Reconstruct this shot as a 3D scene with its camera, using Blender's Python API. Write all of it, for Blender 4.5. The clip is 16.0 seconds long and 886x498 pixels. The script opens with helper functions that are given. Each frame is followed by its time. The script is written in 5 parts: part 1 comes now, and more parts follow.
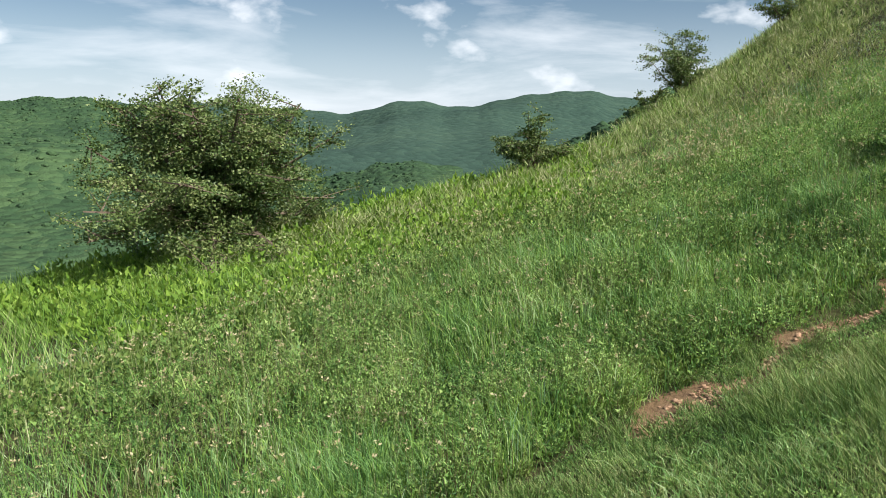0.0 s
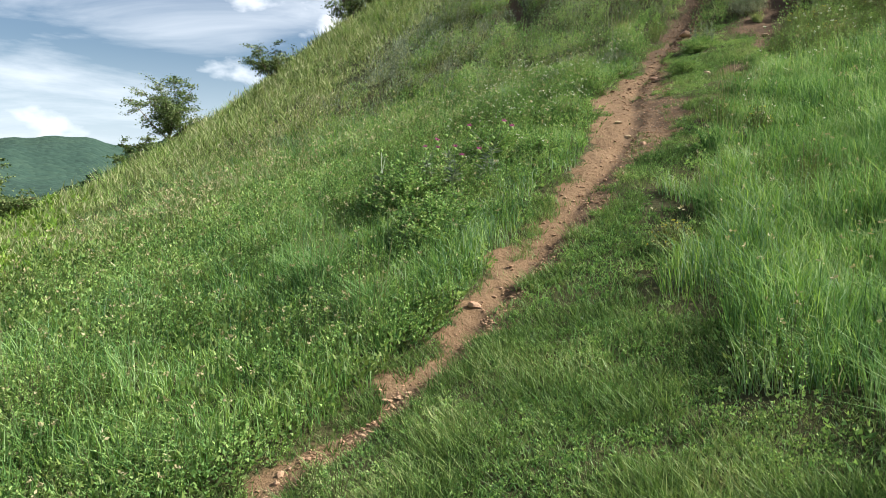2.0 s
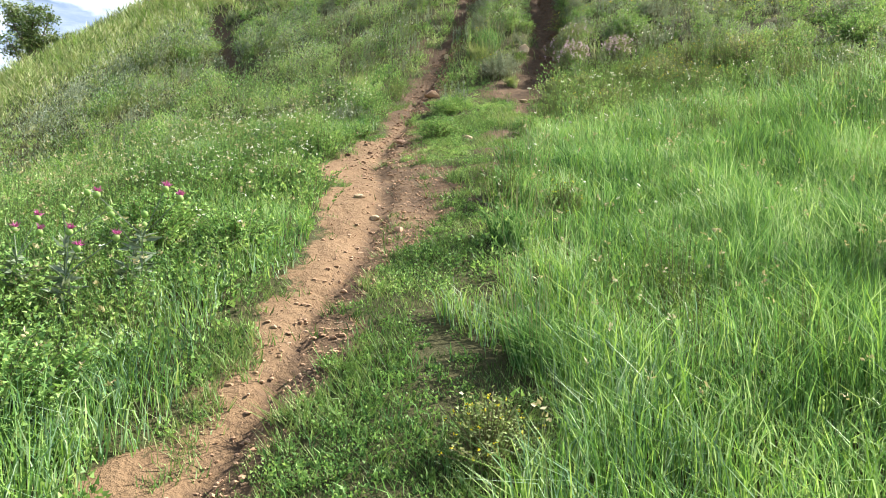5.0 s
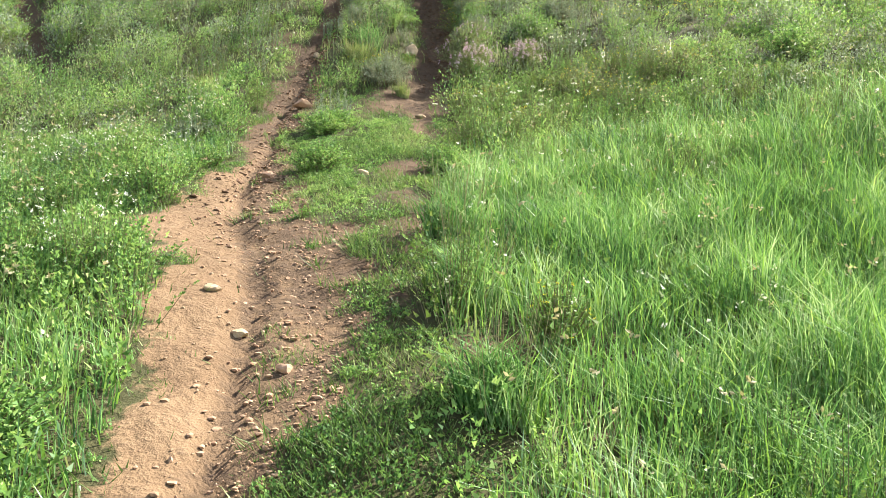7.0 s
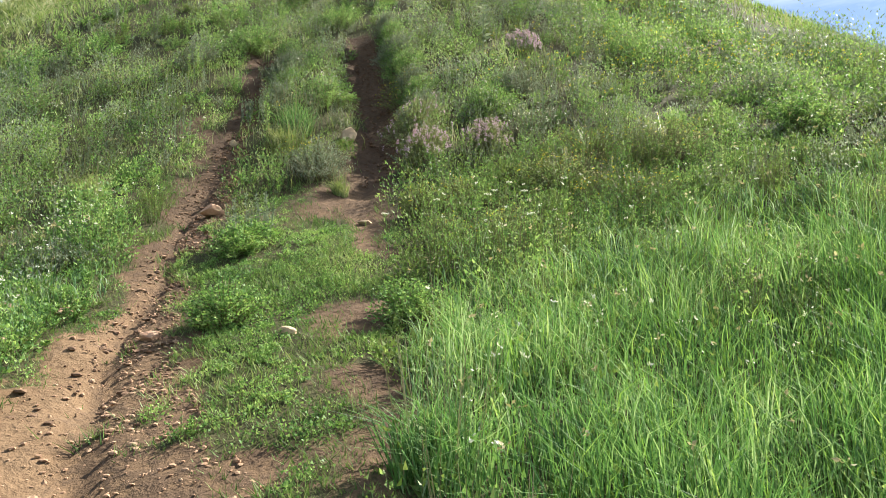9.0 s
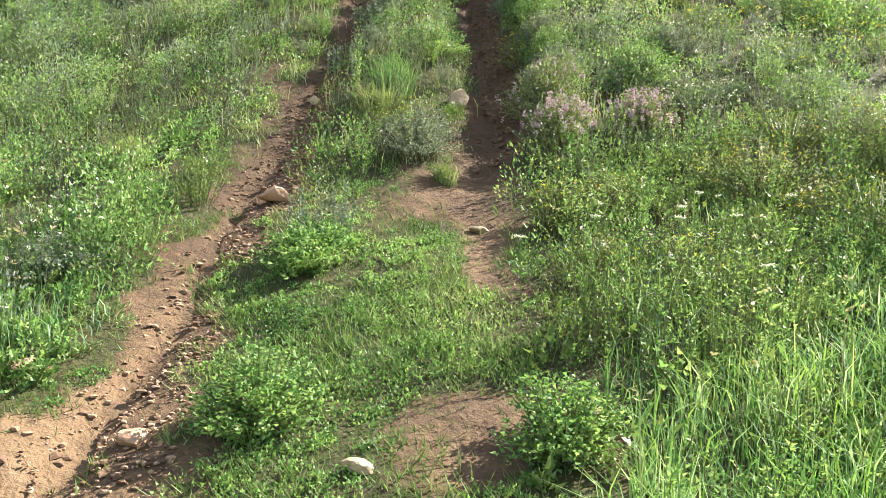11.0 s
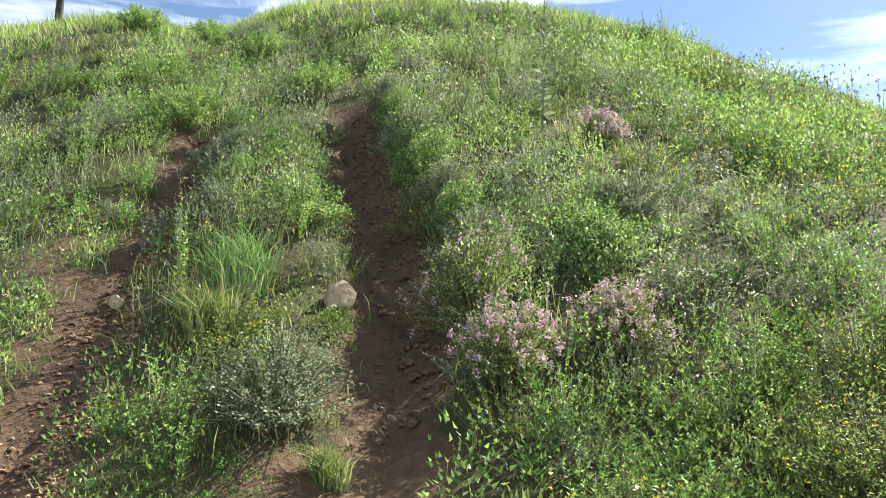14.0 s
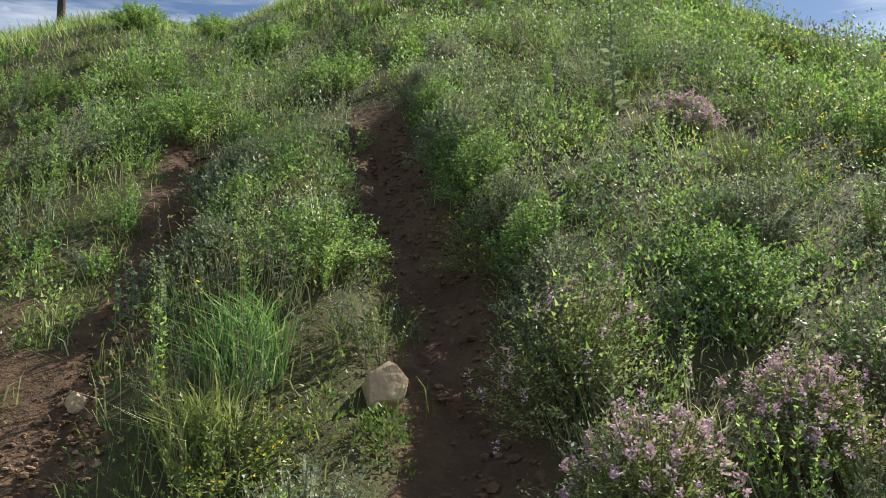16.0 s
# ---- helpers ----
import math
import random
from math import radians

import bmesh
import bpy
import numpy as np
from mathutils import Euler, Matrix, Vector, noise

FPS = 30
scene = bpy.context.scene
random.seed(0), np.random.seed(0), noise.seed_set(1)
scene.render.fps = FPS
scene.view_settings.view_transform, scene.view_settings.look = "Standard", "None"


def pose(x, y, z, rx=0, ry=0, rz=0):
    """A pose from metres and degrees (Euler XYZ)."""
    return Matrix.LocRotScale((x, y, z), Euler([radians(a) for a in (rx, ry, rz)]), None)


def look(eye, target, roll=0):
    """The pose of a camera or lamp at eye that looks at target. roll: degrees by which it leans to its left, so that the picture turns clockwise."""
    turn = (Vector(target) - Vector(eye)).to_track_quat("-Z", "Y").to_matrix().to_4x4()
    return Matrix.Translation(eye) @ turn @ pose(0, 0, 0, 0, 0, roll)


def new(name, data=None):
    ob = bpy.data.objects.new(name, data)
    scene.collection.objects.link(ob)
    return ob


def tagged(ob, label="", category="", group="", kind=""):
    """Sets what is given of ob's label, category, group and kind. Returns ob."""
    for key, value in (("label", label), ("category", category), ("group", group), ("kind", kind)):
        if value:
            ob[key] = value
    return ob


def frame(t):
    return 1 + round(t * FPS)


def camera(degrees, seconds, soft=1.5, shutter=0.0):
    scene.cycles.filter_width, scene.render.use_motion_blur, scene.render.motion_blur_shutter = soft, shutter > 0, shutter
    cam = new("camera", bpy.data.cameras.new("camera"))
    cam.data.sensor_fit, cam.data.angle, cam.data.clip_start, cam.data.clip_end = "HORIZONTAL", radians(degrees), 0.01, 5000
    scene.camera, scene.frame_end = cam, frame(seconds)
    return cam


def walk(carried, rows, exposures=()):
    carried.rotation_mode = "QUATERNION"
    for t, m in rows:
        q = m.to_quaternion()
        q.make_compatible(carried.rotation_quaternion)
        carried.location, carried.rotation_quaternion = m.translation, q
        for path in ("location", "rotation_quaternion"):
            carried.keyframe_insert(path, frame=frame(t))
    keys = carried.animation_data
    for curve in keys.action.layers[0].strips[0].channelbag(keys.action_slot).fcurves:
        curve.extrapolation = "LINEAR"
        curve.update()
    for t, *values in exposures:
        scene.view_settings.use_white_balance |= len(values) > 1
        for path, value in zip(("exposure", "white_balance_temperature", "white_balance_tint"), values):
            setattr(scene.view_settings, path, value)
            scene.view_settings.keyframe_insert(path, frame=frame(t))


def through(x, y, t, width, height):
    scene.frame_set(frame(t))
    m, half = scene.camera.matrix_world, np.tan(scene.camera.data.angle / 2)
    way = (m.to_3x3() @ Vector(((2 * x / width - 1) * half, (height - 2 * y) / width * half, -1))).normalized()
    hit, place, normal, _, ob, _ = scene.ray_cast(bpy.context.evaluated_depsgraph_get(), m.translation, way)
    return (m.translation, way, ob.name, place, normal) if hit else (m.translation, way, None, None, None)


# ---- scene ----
cam = camera(57.5, 16.0, soft=0.9)
EXPOSURES = [(0, 0.87), (0.5, 0.99), (1.5, 1.14), (3.5, 1.30), (5.8, 2.04), (7, 2.09), (7.5, 1.94), (8, 1.99), (8.5, 2.04), (9, 1.69), (11.3, 2.14), (11.5, 2.14), (12.5, 2.19), (13, 2.18), (14, 1.93), (14.5, 1.65), (15, 1.08), (15.5, 1.48), (16, 1.18)]
PATH = [
    (0, (1.208, -2.829, 1.672), (-0.259, -1.501, 1.379), 0.4),
    (0.5, (1.008, -2.419, 1.682), (-0.222, -0.856, 1.463), 1.1),
    (1, (0.715, -1.965, 1.698), (-0.294, -0.25, 1.496), -0.4),
    (1.5, (0.595, -1.412, 1.702), (-0.222, 0.401, 1.482), 0.0),
    (2, (0.504, -0.943, 1.706), (0.027, 0.994, 1.559), 1.7),
    (2.5, (0.447, -0.417, 1.759), (0.238, 1.572, 1.753), 1.0),
    (3, (0.458, 0.104, 1.835), (0.391, 2.101, 1.932), 1.0),
    (3.5, (0.361, 0.642, 1.809), (0.422, 2.638, 1.915), 1.1),
    (3.7, (0.336, 0.841, 1.809), (0.42, 2.837, 1.911), 1.0),
    (5.8, (0.13, 3.329, 2.227), (0.415, 5.308, 2.271), 3.3),
    (6, (0.09, 3.573, 2.299), (0.429, 5.543, 2.35), 2.7),
    (6.5, (0.133, 4.115, 2.461), (0.604, 6.059, 2.505), 0.8),
    (7, (0.179, 4.609, 2.666), (0.721, 6.533, 2.721), 2.0),
    (7.5, (0.196, 5.097, 2.836), (0.863, 6.98, 2.939), 1.0),
    (8, (0.37, 5.583, 3.04), (1.075, 7.446, 3.215), -0.5),
    (8.5, (0.432, 6.043, 3.199), (1.184, 7.879, 3.448), 0.2),
    (9, (0.578, 6.512, 3.382), (1.255, 8.382, 3.595), -0.9),
    (9.2, (0.654, 6.699, 3.493), (1.261, 8.594, 3.694), -1.1),
    (11.3, (0.908, 8.661, 4.052), (1.402, 10.597, 4.141), 4.2),
    (11.5, (0.951, 8.811, 4.113), (1.502, 10.729, 4.25), 2.8),
    (12, (1.086, 9.199, 4.363), (1.663, 11.099, 4.595), -0.1),
    (12.5, (1.047, 9.615, 4.484), (1.645, 11.504, 4.759), 0.9),
    (13, (1.117, 9.975, 4.673), (1.796, 11.838, 4.935), 0.1),
    (13.5, (1.285, 10.308, 4.911), (2.007, 12.148, 5.217), -1.2),
    (14, (1.342, 10.702, 5.027), (2.113, 12.509, 5.405), 0.4),
    (14.5, (1.425, 11.004, 5.199), (2.278, 12.753, 5.664), -0.6),
    (15, (1.611, 11.365, 5.319), (2.508, 13.099, 5.751), -2.5),
    (15.5, (1.621, 11.677, 5.443), (2.473, 13.442, 5.841), -1.8),
    (16, (1.636, 12.006, 5.608), (2.355, 13.84, 5.954), -2.0),
]
walk(cam, [(t, look(eye, target, roll)) for t, eye, target, roll in PATH], EXPOSURES)

# ---- sky and sun ----
SUN_AZ, SUN_EL = radians(74), radians(43)
world = bpy.data.worlds.new("sky")
scene.world = world
world.use_nodes = True
wn, wl = world.node_tree.nodes, world.node_tree.links
wn.clear()
w_out, w_bg = wn.new("ShaderNodeOutputWorld"), wn.new("ShaderNodeBackground")
w_sky = wn.new("ShaderNodeTexSky")
w_sky.sky_type, w_sky.sun_disc = "NISHITA", False
w_sky.sun_elevation, w_sky.sun_rotation = SUN_EL, SUN_AZ
w_sky.air_density, w_sky.dust_density, w_sky.ozone_density = 1.0, 0.3, 3.0
w_bg.inputs["Strength"].default_value = 0.046


def wnode(kind, **kw):
    n = wn.new(kind)
    for k, v in kw.items():
        n.inputs[k].default_value = v
    return n


# Two layers of cloud: thin streaks and small heaped clouds near the hills.
w_co = wn.new("ShaderNodeTexCoord")
w_map = wn.new("ShaderNodeMapping")
w_map.inputs["Scale"].default_value = (2.2, 2.2, 11.0)
w_map.inputs["Rotation"].default_value = (0.04, 0.1, 0.6)
w_n1 = wnode("ShaderNodeTexNoise", Scale=1.15, Detail=7.0, Roughness=0.55, Distortion=0.5)
w_r1 = wn.new("ShaderNodeValToRGB")
w_r1.color_ramp.elements[0].position, w_r1.color_ramp.elements[1].position = 0.48, 0.74
w_map2 = wn.new("ShaderNodeMapping")
w_map2.inputs["Scale"].default_value = (7.0, 7.0, 13.0)
w_map2.inputs["Location"].default_value = (0.35, 1.1, -0.5)
w_n2 = wnode("ShaderNodeTexNoise", Scale=1.0, Detail=6.0, Roughness=0.5)
w_r2 = wn.new("ShaderNodeValToRGB")
w_r2.color_ramp.elements[0].position, w_r2.color_ramp.elements[1].position = 0.565, 0.68
w_max = wn.new("ShaderNodeMath")
w_max.operation = "MAXIMUM"
w_low = wn.new("ShaderNodeMath")
w_low.operation, w_low.inputs[1].default_value = "MULTIPLY", 0.8
w_mix = wn.new("ShaderNodeMix")
w_mix.data_type = "RGBA"
w_mix.inputs[7].default_value = (13.6, 14.2, 15.0, 1)
# A pale veil that thickens towards the horizon.
w_sep = wn.new("ShaderNodeSeparateXYZ")
w_veil = wn.new("ShaderNodeMapRange")
w_veil.interpolation_type = "SMOOTHSTEP"
for k, v in (("From Min", 0.0), ("From Max", 0.16), ("To Min", 0.6), ("To Max", 0.0)):
    w_veil.inputs[k].default_value = v
w_pale = wn.new("ShaderNodeMix")
w_pale.data_type = "RGBA"
w_pale.inputs[7].default_value = (9.4, 11.0, 13.4, 1)
for a, b in ((w_co.outputs["Generated"], w_sep.inputs[0]), (w_sep.outputs["Z"], w_veil.inputs["Value"]),
             (w_veil.outputs[0], w_pale.inputs[0]), (w_sky.outputs[0], w_pale.inputs[6])):
    wl.new(a, b)
for a, b in ((w_co.outputs["Generated"], w_map.inputs[0]), (w_map.outputs[0], w_n1.inputs["Vector"]),
             (w_co.outputs["Generated"], w_map2.inputs[0]), (w_map2.outputs[0], w_n2.inputs["Vector"]),
             (w_n1.outputs[0], w_r1.inputs[0]), (w_n2.outputs[0], w_r2.inputs[0]), (w_r1.outputs[0], w_low.inputs[0]),
             (w_low.outputs[0], w_max.inputs[0]), (w_r2.outputs[0], w_max.inputs[1]), (w_max.outputs[0], w_mix.inputs[0]),
             (w_pale.outputs[2], w_mix.inputs[6]), (w_mix.outputs[2], w_bg.inputs[0]), (w_bg.outputs[0], w_out.inputs[0])):
    wl.new(a, b)

sun = new("sun", bpy.data.lights.new("sun", "SUN"))
sun.data.energy, sun.data.angle, sun.data.color = 5.0, radians(0.55), (1.0, 0.95, 0.86)
sun_from = Vector((math.sin(SUN_AZ) * math.cos(SUN_EL), math.cos(SUN_AZ) * math.cos(SUN_EL), math.sin(SUN_EL)))
sun.matrix_world = look(sun_from * 50, (0, 0, 0))


# ---- materials ----
def ramp_of(nt, colours, source):
    r = nt.nodes.new("ShaderNodeValToRGB")
    e = r.color_ramp.elements
    while len(e) < len(colours):
        e.new(0.5)
    for k, c in enumerate(colours):
        e[k].position, e[k].color = k / max(1, len(colours) - 1), (*c, 1)
    nt.links.new(source, r.inputs[0])
    return r.outputs[0]


def fresh(name):
    m = bpy.data.materials.new(name)
    m.use_nodes = True
    m.node_tree.nodes.clear()
    return m, m.node_tree, m.node_tree.nodes.new("ShaderNodeOutputMaterial")


def leafy(name, colours, through=0.45, gloss=0.16, patch=1.3):
    """Plant matter: a colour for each blade or leaf, drifting over the ground, lit through from behind."""
    m, nt, out = fresh(name)
    n, l = nt.nodes, nt.links
    geo, co = n.new("ShaderNodeNewGeometry"), n.new("ShaderNodeTexCoord")
    noise_n = n.new("ShaderNodeTexNoise")
    noise_n.inputs["Scale"].default_value, noise_n.inputs["Detail"].default_value = patch, 3.0
    l.new(co.outputs["Object"], noise_n.inputs["Vector"])
    add = n.new("ShaderNodeMath")
    add.operation, add.inputs[1].default_value = "MULTIPLY_ADD", 0.8
    l.new(geo.outputs["Random Per Island"], add.inputs[0])
    sub = n.new("ShaderNodeMath")
    sub.operation, sub.inputs[1].default_value, sub.inputs[2].default_value = "MULTIPLY_ADD", 1.6, -0.68
    l.new(noise_n.outputs[0], sub.inputs[0])
    l.new(sub.outputs[0], add.inputs[2])
    colour = ramp_of(nt, colours, add.outputs[0])
    dif = n.new("ShaderNodeBsdfPrincipled")
    dif.inputs["Roughness"].default_value = 0.5
    dif.inputs["Specular IOR Level"].default_value = gloss
    tr = n.new("ShaderNodeBsdfTranslucent")
    warm = n.new("ShaderNodeMix")
    warm.data_type, warm.blend_type = "RGBA", "MULTIPLY"
    warm.inputs[0].default_value = 1.0
    warm.inputs[7].default_value = (1.12, 1.06, 0.78, 1)
    l.new(colour, warm.inputs[6])
    l.new(warm.outputs[2], tr.inputs[0])
    l.new(colour, dif.inputs["Base Color"])
    mix = n.new("ShaderNodeMixShader")
    mix.inputs[0].default_value = through * 0.8
    l.new(dif.outputs[0], mix.inputs[1])
    l.new(tr.outputs[0], mix.inputs[2])
    l.new(mix.outputs[0], out.inputs[0])
    return m


def rough(name, colours, scale=6.0, fine=60.0, bump=0.4, roughness=0.95, dist=0.02):
    """Earth, stone, bark: two scales of noise in the colour and in the relief."""
    m, nt, out = fresh(name)
    n, l = nt.nodes, nt.links
    co = n.new("ShaderNodeTexCoord")
    a, b = n.new("ShaderNodeTexNoise"), n.new("ShaderNodeTexNoise")
    for k, sc in ((a, scale), (b, fine)):
        k.inputs["Scale"].default_value, k.inputs["Detail"].default_value, k.inputs["Roughness"].default_value = sc, 6.0, 0.6
        l.new(co.outputs["Object"], k.inputs["Vector"])
    mixn = n.new("ShaderNodeMath")
    mixn.operation, mixn.inputs[1].default_value = "MULTIPLY_ADD", 0.55
    l.new(b.outputs[0], mixn.inputs[0])
    half = n.new("ShaderNodeMath")
    half.operation, half.inputs[1].default_value, half.inputs[2].default_value = "MULTIPLY_ADD", 1.1, -0.33
    l.new(a.outputs[0], half.inputs[0])
    l.new(half.outputs[0], mixn.inputs[2])
    p = n.new("ShaderNodeBsdfPrincipled")
    p.inputs["Roughness"].default_value = roughness
    p.inputs["Specular IOR Level"].default_value = 0.2
    l.new(ramp_of(nt, colours, mixn.outputs[0]), p.inputs["Base Color"])
    bm = n.new("ShaderNodeBump")
    bm.inputs["Strength"].default_value, bm.inputs["Distance"].default_value = bump, dist
    l.new(mixn.outputs[0], bm.inputs["Height"])
    l.new(bm.outputs[0], p.inputs["Normal"])
    l.new(p.outputs[0], out.inputs[0])
    return m


def canopy(name, colours, scale, bump):
    """Tree crowns from afar: rounded cells of differing green, with dark gaps in the relief."""
    m, nt, out = fresh(name)
    n, l = nt.nodes, nt.links
    co, vo, no, big = n.new("ShaderNodeTexCoord"), n.new("ShaderNodeTexVoronoi"), n.new("ShaderNodeTexNoise"), n.new("ShaderNodeTexNoise")
    vo.inputs["Scale"].default_value, no.inputs["Scale"].default_value, big.inputs["Scale"].default_value = 1 / scale, 5 / scale, 0.06 / scale
    for k in (vo, no, big):
        l.new(co.outputs["Object"], k.inputs["Vector"])
    sep = n.new("ShaderNodeSeparateColor")
    l.new(vo.outputs["Color"], sep.inputs[0])
    a = n.new("ShaderNodeMath")
    a.operation, a.inputs[1].default_value = "MULTIPLY_ADD", 0.45
    l.new(sep.outputs[0], a.inputs[0])
    b = n.new("ShaderNodeMath")
    b.operation, b.inputs[1].default_value, b.inputs[2].default_value = "MULTIPLY_ADD", 1.4, -0.42
    l.new(big.outputs[0], b.inputs[0])
    l.new(b.outputs[0], a.inputs[2])
    h = n.new("ShaderNodeMath")
    h.operation, h.inputs[1].default_value = "MULTIPLY_ADD", 0.35
    l.new(no.outputs[0], h.inputs[0])
    inv = n.new("ShaderNodeMath")
    inv.operation, inv.inputs[0].default_value = "SUBTRACT", 1.0
    l.new(vo.outputs["Distance"], inv.inputs[1])
    l.new(inv.outputs[0], h.inputs[2])
    bm_ = n.new("ShaderNodeBump")
    bm_.inputs["Strength"].default_value, bm_.inputs["Distance"].default_value = bump, scale * 0.9
    l.new(h.outputs[0], bm_.inputs["Height"])
    p_ = n.new("ShaderNodeBsdfPrincipled")
    p_.inputs["Roughness"].default_value, p_.inputs["Specular IOR Level"].default_value = 1.0, 0.1
    l.new(ramp_of(nt, colours, a.outputs[0]), p_.inputs["Base Color"])
    l.new(bm_.outputs[0], p_.inputs["Normal"])
    l.new(p_.outputs[0], out.inputs[0])
    return m


def earth(name):
    """Hill soil: dark mould under the grass, tan sand or brown loamy soil where it is trodden bare. The loamy brown
    also carries the gully's shade.
    """
    m, nt, out = fresh(name)
    n, l = nt.nodes, nt.links
    co = n.new("ShaderNodeTexCoord")
    tone = []
    for sc, det in ((1.7, 5.0), (14.0, 6.0), (70.0, 4.0)):
        k = n.new("ShaderNodeTexNoise")
        k.inputs["Scale"].default_value, k.inputs["Detail"].default_value, k.inputs["Roughness"].default_value = sc, det, 0.62
        l.new(co.outputs["Object"], k.inputs["Vector"])
        tone.append(k.outputs[0])

    def calc(op, a, b, c=None):
        k = n.new("ShaderNodeMath")
        k.operation = op
        for slot, v in enumerate((a, b, c)):
            if v is None:
                continue
            if isinstance(v, (int, float)):
                k.inputs[slot].default_value = v
            else:
                l.new(v, k.inputs[slot])
        return k.outputs[0]

    mix3 = calc("MULTIPLY_ADD", tone[2], 0.16, calc("MULTIPLY_ADD", tone[1], 0.75, calc("MULTIPLY_ADD", tone[0], 0.75, -0.36)))
    a_bare, a_loam_and_shade = n.new("ShaderNodeAttribute"), n.new("ShaderNodeAttribute")
    a_bare.attribute_name, a_loam_and_shade.attribute_name = "bare", "loam_and_shade"
    sand = ramp_of(nt, [(0.088, 0.052, 0.028), (0.18, 0.116, 0.066), (0.27, 0.184, 0.11)], mix3)
    # Loamy brown, taken darker to hold the shade in the gully as well.
    loam_and_shade = ramp_of(nt, [(0.03, 0.0195, 0.012), (0.082, 0.053, 0.033), (0.19, 0.125, 0.077)], mix3)
    mould = ramp_of(nt, [(0.032, 0.033, 0.014), (0.06, 0.058, 0.025), (0.1, 0.092, 0.045)], mix3)

    def blend(f, a, b):
        k = n.new("ShaderNodeMix")
        k.data_type = "RGBA"
        l.new(f, k.inputs[0])
        l.new(a, k.inputs[6])
        l.new(b, k.inputs[7])
        return k.outputs[2]

    def edge(v, wide, sharp, centre=0.5):
        k = n.new("ShaderNodeMapRange")
        k.interpolation_type = "SMOOTHSTEP"
        k.inputs["From Min"].default_value, k.inputs["From Max"].default_value = centre - sharp, centre + sharp
        l.new(calc("MULTIPLY_ADD", calc("SUBTRACT", tone[1], 0.5), wide, v), k.inputs["Value"])
        return k.outputs[0]

    colour = blend(edge(a_bare.outputs["Fac"], 1.6, 0.18, 0.32), mould, blend(edge(a_loam_and_shade.outputs["Fac"], 2.2, 0.42), sand, loam_and_shade))
    p_ = n.new("ShaderNodeBsdfPrincipled")
    p_.inputs["Roughness"].default_value, p_.inputs["Specular IOR Level"].default_value = 0.95, 0.15
    l.new(colour, p_.inputs["Base Color"])
    b_ = n.new("ShaderNodeBump")
    b_.inputs["Strength"].default_value, b_.inputs["Distance"].default_value = 0.8, 0.05
    l.new(mix3, b_.inputs["Height"])
    l.new(b_.outputs[0], p_.inputs["Normal"])
    l.new(p_.outputs[0], out.inputs[0])
    return m


M_EARTH = earth("hill soil")
M_PEBBLE = rough("pinkish gravel", [(0.19, 0.105, 0.062), (0.34, 0.215, 0.135), (0.5, 0.37, 0.255)], 9.0, 60, 0.4)
M_STONE = rough("pale tan limestone", [(0.25, 0.165, 0.095), (0.43, 0.32, 0.2), (0.56, 0.45, 0.31)], 7.0, 50, 0.6, 0.9, 0.015)
M_STONE_RED = rough("reddish flat stone", [(0.25, 0.13, 0.08), (0.42, 0.26, 0.17), (0.55, 0.4, 0.28)], 9.0, 50, 0.5, 0.9, 0.012)
M_STONE_GREY = rough("grey stone", [(0.12, 0.12, 0.12), (0.24, 0.24, 0.24), (0.38, 0.38, 0.37)], 7.0, 50, 0.6, 0.9, 0.012)
M_BARK = rough("grey brown bark", [(0.06, 0.045, 0.03), (0.13, 0.1, 0.075), (0.22, 0.18, 0.14)], 9.0, 60, 0.8)
M_POLE = rough("weathered dark timber", [(0.035, 0.03, 0.028), (0.07, 0.06, 0.055), (0.12, 0.11, 0.1)], 8.0, 70, 0.5)
M_TURF = leafy("short trodden turf", [(0.036, 0.075, 0.02), (0.1, 0.18, 0.048), (0.16, 0.25, 0.075), (0.3, 0.34, 0.15)], 0.38)
M_MEADOW = leafy("tall fresh meadow grass", [(0.033, 0.086, 0.032), (0.106, 0.235, 0.068), (0.181, 0.331, 0.102), (0.378, 0.508, 0.266)], 0.44)
M_BLUE = leafy("blue green grass", [(0.038, 0.086, 0.048), (0.124, 0.23, 0.124), (0.199, 0.333, 0.186), (0.452, 0.552, 0.404)], 0.42)
M_OLIVE = leafy("olive hill grass", [(0.075, 0.115, 0.036), (0.176, 0.241, 0.081), (0.27, 0.325, 0.125), (0.441, 0.44, 0.279)], 0.42)
M_FRESH = leafy("fresh yellow green grass", [(0.05, 0.11, 0.02), (0.135, 0.26, 0.05), (0.21, 0.36, 0.075), (0.36, 0.48, 0.17)], 0.5)
M_STRAW = leafy("dry seed stalks", [(0.25, 0.24, 0.11), (0.38, 0.34, 0.19), (0.5, 0.45, 0.29)], 0.35)
M_HERB = leafy("broad green herb leaves", [(0.05, 0.114, 0.035), (0.123, 0.243, 0.069), (0.222, 0.372, 0.104), (0.377, 0.51, 0.18)], 0.48)
M_SAGE = leafy("grey green herb leaves", [(0.08, 0.115, 0.07), (0.175, 0.225, 0.15), (0.3, 0.35, 0.265)], 0.42)
M_BRACKEN = leafy("bright bracken fronds", [(0.08, 0.17, 0.025), (0.16, 0.28, 0.04), (0.26, 0.38, 0.07)], 0.48)
M_YLEAF = leafy("yellow green leaves", [(0.07, 0.125, 0.03), (0.14, 0.215, 0.055), (0.2, 0.265, 0.08)], 0.42)
M_CLOD = rough("dark earth clods", [(0.068, 0.041, 0.027), (0.149, 0.092, 0.058), (0.27, 0.182, 0.121)], 12.0, 70, 0.5)
M_HAW = leafy("hawthorn leaves", [(0.04, 0.078, 0.022), (0.082, 0.138, 0.038), (0.145, 0.205, 0.064), (0.25, 0.3, 0.12)], 0.36, 0.35, 0.9)
